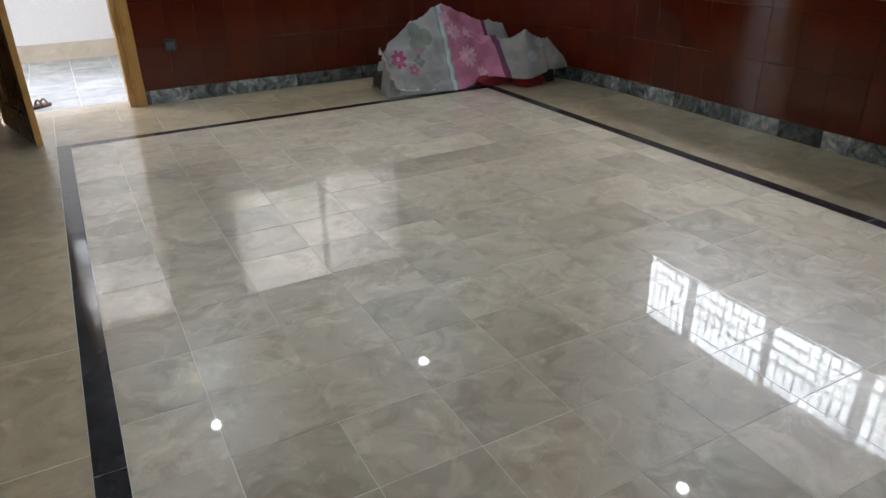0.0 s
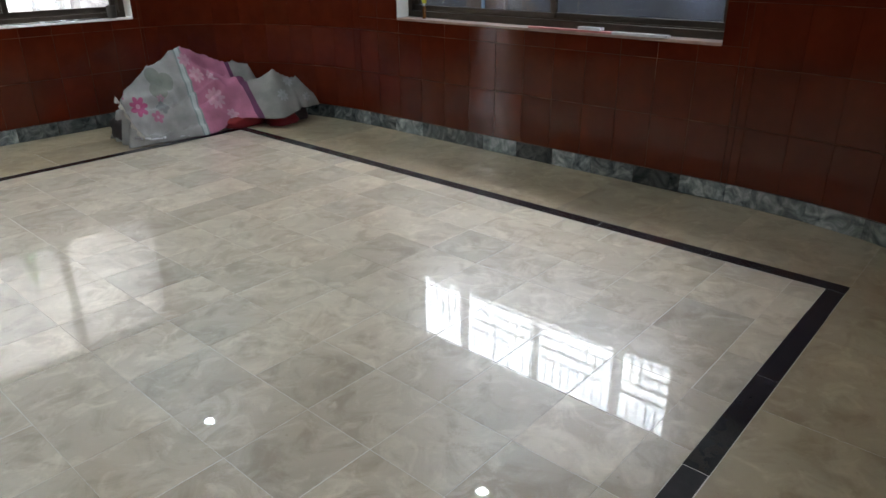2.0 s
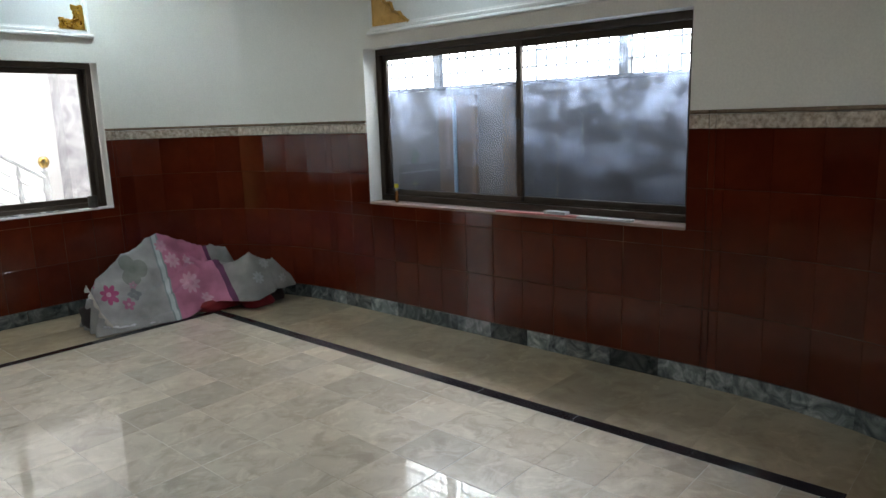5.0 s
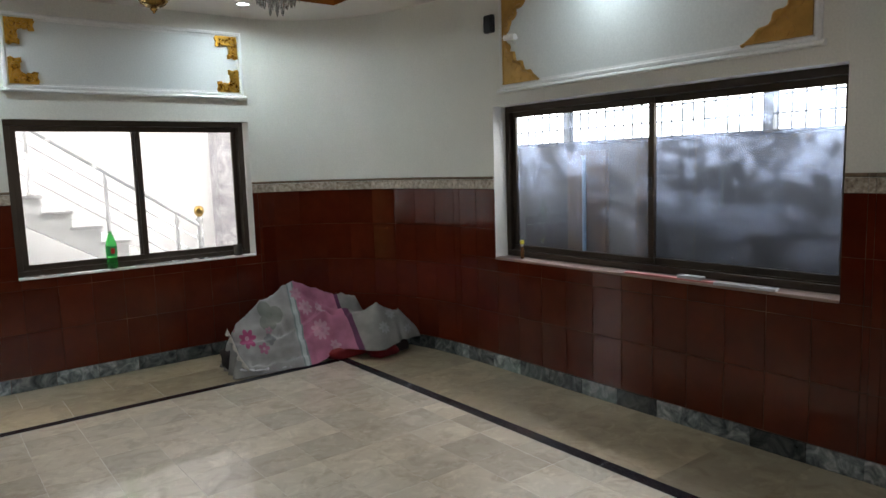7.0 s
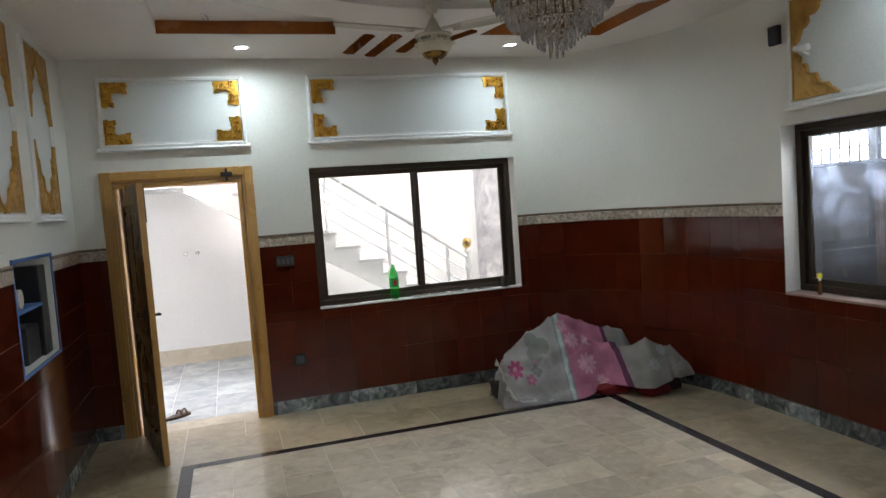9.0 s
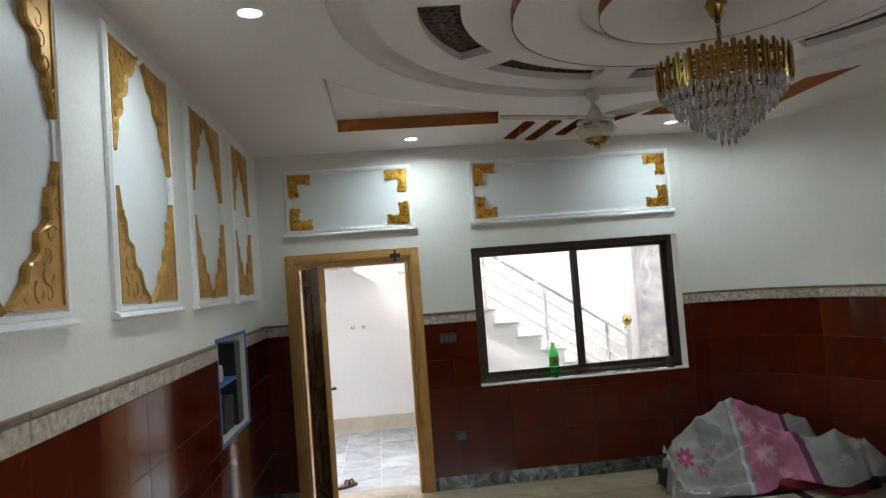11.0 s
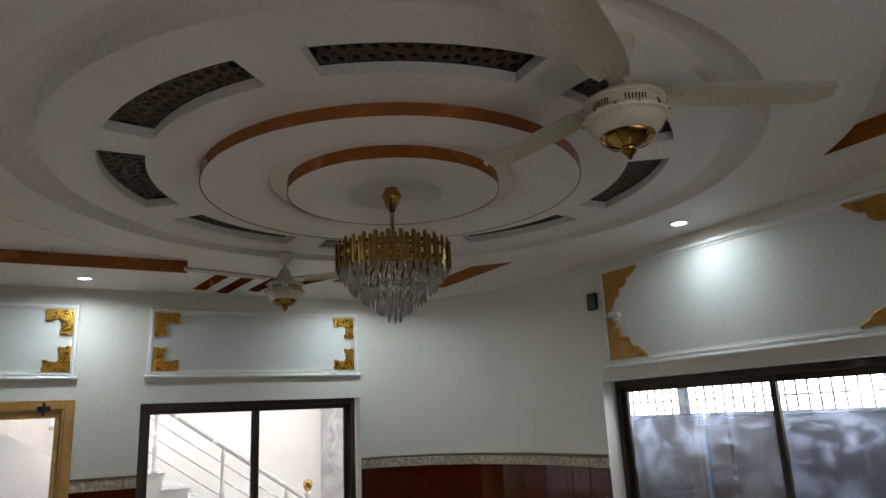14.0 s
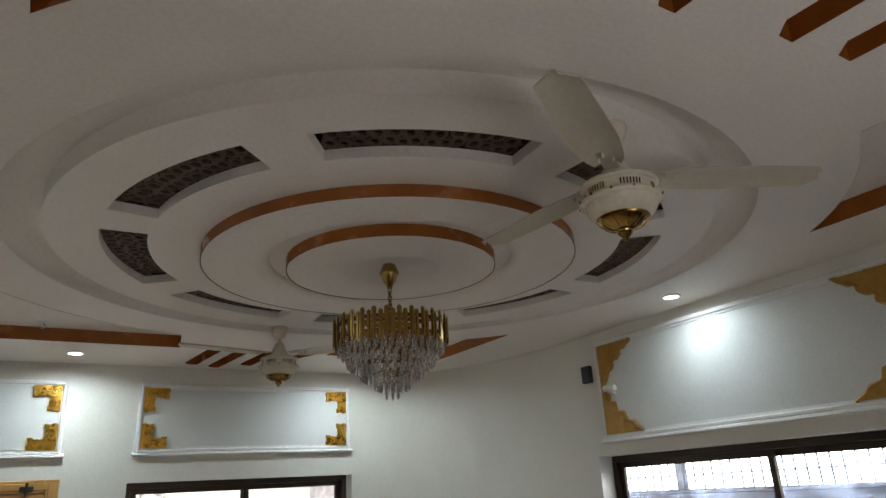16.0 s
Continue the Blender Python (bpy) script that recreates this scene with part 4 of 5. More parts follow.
cm = mesh_of(crystal_mesh(0.0105, 0.080), "crystal_drop", M_CRYSTAL)
TIERS = ((0.286, 2.575, 44), (0.268, 2.557, 40), (0.232, 2.512, 36), (0.216, 2.500, 32), (0.168, 2.460, 26), (0.150, 2.450, 22), (0.090, 2.412, 15), (0.072, 2.404, 11), (0.034, 2.370, 6))
for ring_r, ztop, n_ in TIERS:
    for i in range(n_):
        a = 2 * math.pi * (i + 0.5 * (n_ % 2)) / n_
        o = new("crystal_drop", cm)
        o.parent = ch
        o.matrix_basis = pose(ring_r * math.cos(a), ring_r * math.sin(a), ztop, random.uniform(-4, 4), random.uniform(-4, 4), random.uniform(0, 60))
bm = bmesh.new()
for ring_r, ztop, n_ in TIERS:
    lathe([(ring_r - 0.004, ztop), (ring_r + 0.004, ztop), (ring_r + 0.004, ztop + 0.006), (ring_r - 0.004, ztop + 0.006), (ring_r - 0.004, ztop)], 32, bm=bm)
for i in range(8):
    a = 2 * math.pi * i / 8
    tube(bm, (0.29 * math.cos(a), 0.29 * math.sin(a), ZT - 0.04), (0.285 * math.cos(a), 0.285 * math.sin(a), 2.578), 0.003, 5)
    tube(bm, (0.285 * math.cos(a), 0.285 * math.sin(a), 2.578), (0.034 * math.cos(a), 0.034 * math.sin(a), 2.383), 0.0025, 5)
part("drop_frame", bm, M_BRASS, ch)


# ---- ceiling fans ----
def ceiling_fan(x, y, rz):
    """Cream fan: canopy, rod, cone, motor with a slotted band between two flanges, brass cap and three blades on top."""
    f = tagged(empty("ceiling_fan", x, y, C, rz), "cream three-bladed ceiling fan with brass trim", "ceiling fan", "ceiling fans")
    part("canopy", lathe([(0.0, 0), (0.052, 0), (0.055, -0.008), (0.050, -0.030), (0.034, -0.062), (0.024, -0.078), (0.0, -0.078)], 28), M_CREAM, f, smooth="edges")
    part("rod", lathe([(0.011, -0.07), (0.011, -0.13)], 14), M_CREAM, f, smooth=True)
    part("cone", lathe([(0.0, -0.092), (0.022, -0.092), (0.028, -0.105), (0.042, -0.14), (0.062, -0.170), (0.070, -0.186)], 28), M_CREAM, f, smooth="edges")
    part("motor", lathe([(0.0, -0.182), (0.070, -0.184), (0.104, -0.188), (0.120, -0.194), (0.124, -0.201), (0.119, -0.207), (0.110, -0.209), (0.108, -0.212), (0.108, -0.238), (0.112, -0.241), (0.124, -0.243), (0.129, -0.250), (0.126, -0.257), (0.116, -0.262),
         (0.112, -0.276), (0.104, -0.290), (0.090, -0.302), (0.076, -0.308), (0.0, -0.308)], 44), M_CREAM, f, smooth="edges")
    for k in range(6):
        b = bmesh.new()
        for q in range(7):
            a = radians(60 * k + 14 + 5.3 * q)
            box(b, 0.1065, 0.1095, -0.0024, 0.0024, -0.234, -0.215, m=pose(0, 0, 0, 0, 0, math.degrees(a)))
        part("vent", b, M_BRASS if k % 2 else M_PLASTIC, f, "brass vent slots" if k % 2 else "dark vent slots")
    for k in range(12):
        b = bmesh.new()
        a = radians(30 * k)
        tube(b, (0.1255 * math.cos(a), 0.1255 * math.sin(a), -0.250), (0.1325 * math.cos(a), 0.1325 * math.sin(a), -0.250), 0.0042, 8)
        part("screw", b, M_BRASS, f)
    cap = part("cap", lathe([(0.080, -0.303), (0.083, -0.309), (0.080, -0.316), (0.070, -0.330), (0.052, -0.343), (0.032, -0.351), (0.022, -0.354), (0.020, -0.360), (0.024, -0.366), (0.018, -0.374), (0.010, -0.384), (0.006, -0.394), (0.0, -0.400)], 32), M_BRASS, f, "polished brass cap with a finial", smooth="edges")
    for k in range(10):
        b = bmesh.new()
        a = radians(36 * k)
        q = [(0.0815, -0.312), (0.071, -0.3305), (0.053, -0.3437), (0.034, -0.3512)]
        for (ra, za), (rb, zb) in zip(q, q[1:]):
            tube(b, (ra * math.cos(a), ra * math.sin(a), za), (rb * math.cos(a), rb * math.sin(a), zb), 0.0022, 5)
        part("rib", b, M_BRASS, cap)
    for k in range(3):
        b = bmesh.new()
        n = 16
        rings = []
        for i in range(n + 1):
            t = i / n
            u = 0.125 + 0.555 * t
            hw = 0.056 + 0.018 * min(1.0, t * 3.0) - 0.022 * max(0.0, t - 0.3)
            hw *= math.sqrt(max(0.02, 1 - (max(0.0, t - 0.94) / 0.062) ** 2)) * (0.72 + 0.28 * min(1.0, t * 12))
            rings.append([b.verts.new((u, v * hw, 0.016 * (1 - v * v) + w)) for w in (0.0, 0.003) for v in (-1, -0.5, 0, 0.5, 1)])
        for a_, b_ in zip(rings, rings[1:]):
            for q in range(4):
                b.faces.new((a_[q], a_[q + 1], b_[q + 1], b_[q]))
                b.faces.new((a_[5 + q], b_[5 + q], b_[6 + q], a_[6 + q]))
            b.faces.new((a_[0], b_[0], b_[5], a_[5]))
            b.faces.new((a_[4], a_[9], b_[9], b_[4]))
        for e in (rings[0], rings[-1]):
            for q in range(4):
                b.faces.new((e[q], e[q + 1], e[6 + q], e[5 + q]))
        bmesh.ops.transform(b, matrix=pose(0, 0, 0, -5, 0, 0), verts=b.verts)
        blade = part("blade", b, M_BLADE, f, smooth="edges")
        blade.matrix_basis = pose(0, 0, -0.176, 0, 0, 120 * k)
        b2 = boxes((0.07, 0.20, -0.024, 0.024, 0.012, 0.017), bev=0.002)
        for bx_, by_ in ((0.15, -0.022), (0.15, 0.022), (0.19, 0.0)):
            tube(b2, (bx_, by_, -0.003), (bx_, by_, 0.018), 0.0045, 8)
        bmesh.ops.transform(b2, matrix=pose(0, 0, 0, -5, 0, 0), verts=b2.verts)
        part("blade_iron", b2, M_BLADE, blade)
    for ob in f.children:
        if not ob.name.startswith(("canopy", "rod")):
            ob.location.z -= 0.015
        if ob.name.startswith("cap"):
            ob.matrix_basis = Matrix.Translation((0, 0, -0.061)) @ Matrix.Diagonal((1, 1, 0.85, 1))
    return f


ceiling_fan(1.82, 4.64, 193.6)
ceiling_fan(1.96, 1.61, 93.5)

hook = tagged(empty("ceiling_hook", 0.44, 5.30, UP), "small white fan hook in the ceiling", "hook")
part("plate", lathe([(0.0, 0.0), (0.034, 0.0), (0.034, -0.006), (0.0, -0.010)], 18), M_WHITEPL, hook, smooth="edges")
b = bmesh.new()
for q in range(9):
    a0, a1 = radians(200 * q / 9 - 10), radians(200 * (q + 1) / 9 - 10)
    tube(b, (0.016 * math.cos(a0), 0, -0.030 - 0.016 * math.sin(a0)), (0.016 * math.cos(a1), 0, -0.030 - 0.016 * math.sin(a1)), 0.004, 6)
tube(b, (0, 0, -0.006), (0.016, 0, -0.028), 0.004, 6)
part("loop", b, M_STEEL, hook, "thin bent steel loop")

# unseen roof slab added over the ceiling; near-black stands in for the void's shade
slab("ceiling_backing", M_VOID, "near-black slab added above the gypsum ceiling for the void's shade", "ceiling", (W - TH, E + TH + 0.3, S - TH, N + TH - 0.03, C + 0.16, TOP + 0.1))
# carved grilles in the curved slots
def slot_grille(k):
    a0, a1 = 249.4 + 45 * k - 17.3, 249.4 + 45 * k + 17.3
    rnd = random.Random(40 + k)
    b = bmesh.new()
    nu, nv, r0, r1, z = 14, 3, 1.119, 1.315, C + 0.042
    # a lattice of irregular rings: a flat strip round each cell
    for i in range(nu):
        for j in range(nv):
            u0, u1, v0, v1 = i / nu, (i + 1) / nu, j / nv, (j + 1) / nv
            sh = 0.5 * (j % 2) / nu
            cu, cv = (u0 + u1) / 2 + sh + rnd.uniform(-0.012, 0.012), (v0 + v1) / 2 + rnd.uniform(-0.05, 0.05)
            n = 7
            ring_o, ring_i = [], []
            ph = rnd.random() * 6
            for q in range(n):
                an = ph + 2 * math.pi * q / n
                for lst, f in ((ring_o, 0.60), (ring_i, 0.34)):
                    uu, vv = min(1, max(0, cu + f * math.cos(an) / nu)), min(1, max(0, cv + f * math.sin(an) / nv))
                    aa, rr = radians(a0 + (a1 - a0) * uu), r0 + (r1 - r0) * vv
                    lst.append(b.verts.new((CX + rr * math.cos(aa), CY + rr * math.sin(aa), z + 0.0006 * ((i * 3 + j) % 7))))
            for q in range(n):
                w2 = (q + 1) % n
                b.faces.new((ring_o[q], ring_o[w2], ring_i[w2], ring_i[q]))
    q = bmesh.ops.extrude_face_region(b, geom=b.faces[:])
    bmesh.ops.translate(b, vec=(0, 0, 0.012), verts=[v for v in q["geom"] if isinstance(v, bmesh.types.BMVert)])
    g = tagged(mesh_object("ceiling_grille", b, M_GRILLE), "dark brown carved lattice in a curved ceiling slot", "ceiling grille", "ceiling grilles")
    return g


for k in range(8):
    slot_grille(k)

# ---- the heap under the bedsheet ----
def seg(p, a, b):
    ax, ay, az = a
    bx, by, bz = b
    dx, dy = bx - ax, by - ay
    t = max(0.0, min(1.0, ((p[0] - ax) * dx + (p[1] - ay) * dy) / (dx * dx + dy * dy + 1e-9)))
    return math.hypot(p[0] - ax - t * dx, p[1] - ay - t * dy), az + t * (bz - az)


RIDGES = [((2.50, 5.60, 0.385), (2.80, 5.70, 0.545), 1.75), ((2.80, 5.70, 0.545), (3.13, 5.76, 0.645), 1.65), ((3.13, 5.76, 0.645), (3.35, 5.78, 0.56), 1.55), ((3.35, 5.78, 0.56), (3.58, 5.72, 0.50), 1.7),
          ((3.58, 5.72, 0.50), (3.68, 5.64, 0.485), 2.2), ((3.22, 5.60, 0.42), (3.48, 5.52, 0.31), 1.6), ((3.50, 5.44, 0.35), (3.66, 5.25, 0.45), 1.65), ((3.66, 5.25, 0.45), (3.85, 5.19, 0.385), 1.8),
          ((3.85, 5.19, 0.385), (3.97, 5.11, 0.25), 2.3), ((2.60, 5.50, 0.15), (3.20, 5.47, 0.14), 1.6), ((3.02, 5.74, 0.615), (3.22, 5.76, 0.61), 1.6), ((3.44, 5.64, 0.41), (3.58, 5.40, 0.37), 1.6)]
CREASES = [((2.50, 0.0, 0.27), (2.86, 0.0, 0.265)), ((2.86, 0.0, 0.265), (3.10, 0.0, 0.33)), ((3.10, 0.0, 0.33), (3.34, 0.0, 0.43)), ((3.05, 0.0, 0.22), (3.30, 0.0, 0.31)), ((3.20, 0.0, 0.54), (3.46, 0.0, 0.40)),
           ((3.82, 0.0, 0.27), (3.80, 0.0, 0.14)), ((2.60, 0.0, 0.09), (3.05, 0.0, 0.10))]


def heap(x, y):
    """Height of the cloth: taut slopes between ridges, with long creases pulled across them."""
    acc = 0.0
    for a, b, sl in RIDGES:
        d, h = seg((x, y), a, b)
        acc += math.exp(24.0 * (h - sl * d))
    z = math.log(acc + 1e-9) / 24.0 - 0.012
    fall = min(1.0, max(0.0, z / 0.15))
    z += fall * (0.022 * noise.noise((x * 3.1, y * 3.4, 2.0)) + 0.008 * noise.noise((x * 9.0 + y * 5.0, y * 7.0, 5.0)))
    for a, b in CREASES:
        d = seg((x, z), (a[0], a[2], 0.0), (b[0], b[2], 0.0))[0]
        z += 0.018 * math.exp(-((d - 0.05) / 0.03) ** 2) - 0.034 * math.exp(-(d / 0.02) ** 2)
    hem = max(0.0, 1.0 - z / 0.16)
    z += hem * 0.016 * math.sin(x * 34.0 + 3.0 * noise.noise((x * 4.0, y * 4.0, 1.0)))
    left = (x - (2.445 + 0.10 * (y - 5.42) + 0.020 * math.sin(y * 46.0))) * 6.0
    return min(z, left)


def lift(x):
    """Height of the hem above the floor, where the cloth lies over a bundle."""
    return 0.004 + 0.085 * min(1.0, max(0.0, (x - 3.12) / 0.28)) + 0.05 * min(1.0, max(0.0, (x - 3.60) / 0.2))


bm = bmesh.new()
GX, GY = 170, 118
grid = [[bm.verts.new((x, y, heap(x, y) - lift(x))) for y in [4.86 + 1.30 * q / GY for q in range(GY + 1)]] for x in [2.36 + 1.78 * k / GX for k in range(GX + 1)]]
for k in range(GX):
    for q in range(GY):
        bm.faces.new((grid[k][q], grid[k + 1][q], grid[k + 1][q + 1], grid[k][q + 1]))
bmesh.ops.bisect_plane(bm, geom=bm.verts[:] + bm.edges[:] + bm.faces[:], plane_co=(0, 0, 0.006), plane_no=(0, 0, 1), clear_inner=True)
bmesh.ops.delete(bm, geom=[v for v in bm.verts if v.co.x > east_curve(v.co.y) + 0.03 or v.co.y > N - 0.02], context="VERTS")
for v in bm.verts:
    v.co.z += lift(v.co.x)
    v.co.x = min(v.co.x, east_curve(v.co.y) - 0.025)
sh_ = bmesh.ops.extrude_face_region(bm, geom=bm.faces[:])
bmesh.ops.translate(bm, vec=(0, 0, -0.005), verts=[v for v in sh_["geom"] if isinstance(v, bmesh.types.BMVert)])
sheet_mesh = bm


def sheet_material():
    """Printed cotton: grey ground, white and purple bands, a pink band, and red and white flowers."""
    m = bpy.data.materials.new("printed_cotton")
    m.use_nodes = True
    nt = m.node_tree
    nd, ln = nt.nodes, nt.links
    bs = nd["Principled BSDF"]
    bs.inputs["Roughness"].default_value = 0.85
    geo = nd.new("ShaderNodeNewGeometry")
    sep = nd.new("ShaderNodeSeparateXYZ")
    ln.new(geo.outputs["Position"], sep.inputs[0])

    def math_node(op, a, b=None):
        n = nd.new("ShaderNodeMath")
        n.operation = op
        for k, v in enumerate((a, b)):
            if v is None:
                continue
            if isinstance(v, (int, float)):
                n.inputs[k].default_value = v
            else:
                ln.new(v, n.inputs[k])
        return n.outputs[0]

    wob = nd.new("ShaderNodeTexNoise")
    wob.inputs["Scale"].default_value = 3.0
    ln.new(geo.outputs["Position"], wob.inputs["Vector"])
    p = math_node("ADD", sep.outputs[0], math_node("MULTIPLY", math_node("SUBTRACT", wob.outputs["Fac"], 0.5), 0.035))
    p = math_node("ADD", p, math_node("MULTIPLY", math_node("SUBTRACT", sep.outputs[1], 5.15), -0.13))
    ramp = nd.new("ShaderNodeValToRGB")
    ramp.color_ramp.interpolation = "CONSTANT"
    els = ramp.color_ramp.elements
    stops = [(0.0, (0.39, 0.372, 0.36)), (0.378, (0.27, 0.31, 0.31)), (0.386, (0.52, 0.56, 0.56)), (0.403, (0.27, 0.31, 0.31)), (0.411, (0.55, 0.185, 0.29)), (0.630, (0.13, 0.025, 0.085)), (0.650, (0.31, 0.292, 0.268))]
    els[0].position, els[0].color = stops[0][0], (*stops[0][1], 1)
    els[1].position, els[1].color = stops[1][0], (*stops[1][1], 1)
    for pos, c in stops[2:]:
        e = els.new(pos)
        e.color = (*c, 1)
    ln.new(math_node("DIVIDE", math_node("SUBTRACT", p, 2.3), 1.8), ramp.inputs[0])
    col = ramp.outputs[0]

    def mix(fac, a, b):
        n = nd.new("ShaderNodeMix")
        n.data_type = "RGBA"
        ln.new(fac, n.inputs[0])
        for k, v in ((6, a), (7, b)):
            if isinstance(v, tuple):
                n.inputs[k].default_value = (*v, 1)
            else:
                ln.new(v, n.inputs[k])
        return n.outputs[2]

    def flower(cx, cz, r, petals, c, col_in, core):
        dx = math_node("SUBTRACT", sep.outputs[0], cx)
        dz = math_node("SUBTRACT", sep.outputs[2], cz)
        rad = math_node("SQRT", math_node("ADD", math_node("MULTIPLY", dx, dx), math_node("MULTIPLY", dz, dz)))
        ang = math_node("ARCTAN2", dz, dx)
        lim = math_node("MULTIPLY", math_node("ADD", math_node("MULTIPLY", math_node("ABSOLUTE", math_node("COSINE", math_node("MULTIPLY", ang, petals / 2))), 0.45), 0.55), r)
        lim = math_node("ADD", lim, math_node("MULTIPLY", math_node("SUBTRACT", wob.outputs["Fac"], 0.5), r * 0.6))
        o = mix(math_node("LESS_THAN", rad, lim), col_in, c)
        return mix(math_node("LESS_THAN", rad, r * 0.25), o, core)

    col = flower(2.84, 0.42, 0.115, 3, (0.25, 0.255, 0.225), col, (0.23, 0.235, 0.205))
    col = flower(2.61, 0.275, 0.072, 7, (0.44, 0.075, 0.19), col, (0.60, 0.34, 0.42))
    col = flower(2.50, 0.375, 0.040, 6, (0.44, 0.075, 0.19), col, (0.50, 0.15, 0.26))
    col = flower(2.72, 0.185, 0.046, 5, (0.50, 0.16, 0.27), col, (0.58, 0.36, 0.42))
    col = flower(2.79, 0.245, 0.044, 4, (0.24, 0.235, 0.245), col, (0.30, 0.29, 0.30))
    col = flower(2.80, 0.31, 0.030, 5, (0.46, 0.27, 0.33), col, (0.40, 0.40, 0.40))
    col = flower(3.25, 0.25, 0.085, 9, (0.66, 0.36, 0.44), col, (0.60, 0.28, 0.37))
    col = flower(3.17, 0.44, 0.060, 8, (0.64, 0.36, 0.43), col, (0.60, 0.28, 0.37))
    col = flower(3.31, 0.42, 0.036, 6, (0.64, 0.38, 0.45), col, (0.60, 0.30, 0.39))
    col = flower(3.12, 0.56, 0.050, 7, (0.62, 0.31, 0.39), col, (0.58, 0.27, 0.36))
    col = flower(3.33, 0.12, 0.045, 6, (0.64, 0.36, 0.43), col, (0.60, 0.30, 0.38))
    col = flower(3.66, 0.26, 0.050, 8, (0.42, 0.415, 0.40), col, (0.36, 0.355, 0.34))
    col = flower(3.76, 0.36, 0.045, 8, (0.42, 0.415, 0.40), col, (0.36, 0.355, 0.34))
    col = flower(3.88, 0.22, 0.040, 7, (0.41, 0.405, 0.39), col, (0.36, 0.355, 0.34))
    weave = nd.new("ShaderNodeTexNoise")
    weave.inputs["Scale"].default_value, weave.inputs["Detail"].default_value = 160.0, 3.0
    ln.new(geo.outputs["Position"], weave.inputs["Vector"])
    dirt = nd.new("ShaderNodeTexNoise")
    dirt.inputs["Scale"].default_value, dirt.inputs["Detail"].default_value = 6.0, 5.0
    ln.new(geo.outputs["Position"], dirt.inputs["Vector"])
    hs = nd.new("ShaderNodeHueSaturation")
    ln.new(col, hs.inputs["Color"])
    ln.new(math_node("ADD", math_node("MULTIPLY", dirt.outputs["Fac"], 0.95), 0.24), hs.inputs["Value"])
    ln.new(hs.outputs[0], bs.inputs["Base Color"])
    bp = nd.new("ShaderNodeBump")
    bp.inputs["Strength"].default_value, bp.inputs["Distance"].default_value = 0.25, 0.003
    ln.new(weave.outputs["Fac"], bp.inputs["Height"])
    crease = nd.new("ShaderNodeTexNoise")
    crease.noise_type = "RIDGED_MULTIFRACTAL"
    crease.inputs["Scale"].default_value, crease.inputs["Detail"].default_value, crease.inputs["Distortion"].default_value = 5.0, 3.0, 0.8
    ln.new(geo.outputs["Position"], crease.inputs["Vector"])
    cr = nd.new("ShaderNodeBump")
    cr.inputs["Strength"].default_value, cr.inputs["Distance"].default_value = 0.22, 0.02
    ln.new(crease.outputs["Fac"], cr.inputs["Height"])
    ln.new(bp.outputs[0], cr.inputs["Normal"])
    ln.new(cr.outputs[0], bs.inputs["Normal"])
    return m


bedsheet = tagged(empty("bedsheet", 3.1, 5.5, 0.0), "crumpled pink and grey flowered bedsheet over a heap", "bedsheet")


def cloth_part(name, b, material, label):
    bmesh.ops.translate(b, vec=(-3.1, -5.5, 0.0), verts=b.verts)
    return part(name, b, material, bedsheet, label, smooth=True)


def ribbon(path, width, wave, seed, rows=5):
    """A strip of cloth that hangs along a path, rippled across its width."""
    b = bmesh.new()
    prev = None
    n = 36
    for i in range(n + 1):
        t = i / n * (len(path) - 1)
        k = min(int(t), len(path) - 2)
        q = Vector(path[k]).lerp(Vector(path[k + 1]), t - k)
        w = width * (0.75 + 0.35 * noise.noise((i * 0.21, seed, 0.0)))
        ring = [b.verts.new((q.x - w * 0.45 * v + wave * math.sin(i * 0.9 + seed + v * 2.0) * v, q.y - w * 0.75 * v + wave * 0.7 * math.cos(i * 1.3 + seed) * v, max(0.006 + 0.004 * v, q.z - 0.35 * w * v * v))) for v in [m / rows for m in range(rows + 1)]]
        if prev:
            for m in range(rows):
                b.faces.new((prev[m], prev[m + 1], ring[m + 1], ring[m]))
        prev = ring
    e = bmesh.ops.extrude_face_region(b, geom=b.faces[:])
    bmesh.ops.translate(b, vec=(0.002, 0.003, 0.003), verts=[v for v in e["geom"] if isinstance(v, bmesh.types.BMVert)])
    return b


cloth_part("cover", sheet_mesh, sheet_material(), "printed cotton with a pink band")
M_LINING = mat("beige_lining", (0.25, 0.215, 0.18), (0.38, 0.335, 0.29), 7.0, (0.8, 0.9), bump=0.4, bscale=70)
M_HEM = mat("pale_hem", (0.36, 0.31, 0.36), (0.58, 0.56, 0.57), 9.0, (0.8, 0.9), bump=0.4, bscale=70)
cloth_part("turned_edge", ribbon([(2.475, 5.62, 0.37), (2.478, 5.52, 0.30), (2.50, 5.45, 0.17), (2.56, 5.42, 0.06)], 0.075, 0.012, 1.0), M_LINING, "beige lining turned outwards")
cloth_part("trailing_hem", ribbon([(2.50, 5.44, 0.075), (2.62, 5.42, 0.055), (2.80, 5.41, 0.045), (2.96, 5.40, 0.03)], 0.055, 0.012, 4.0), M_HEM, "pale lilac hem lying on the floor")


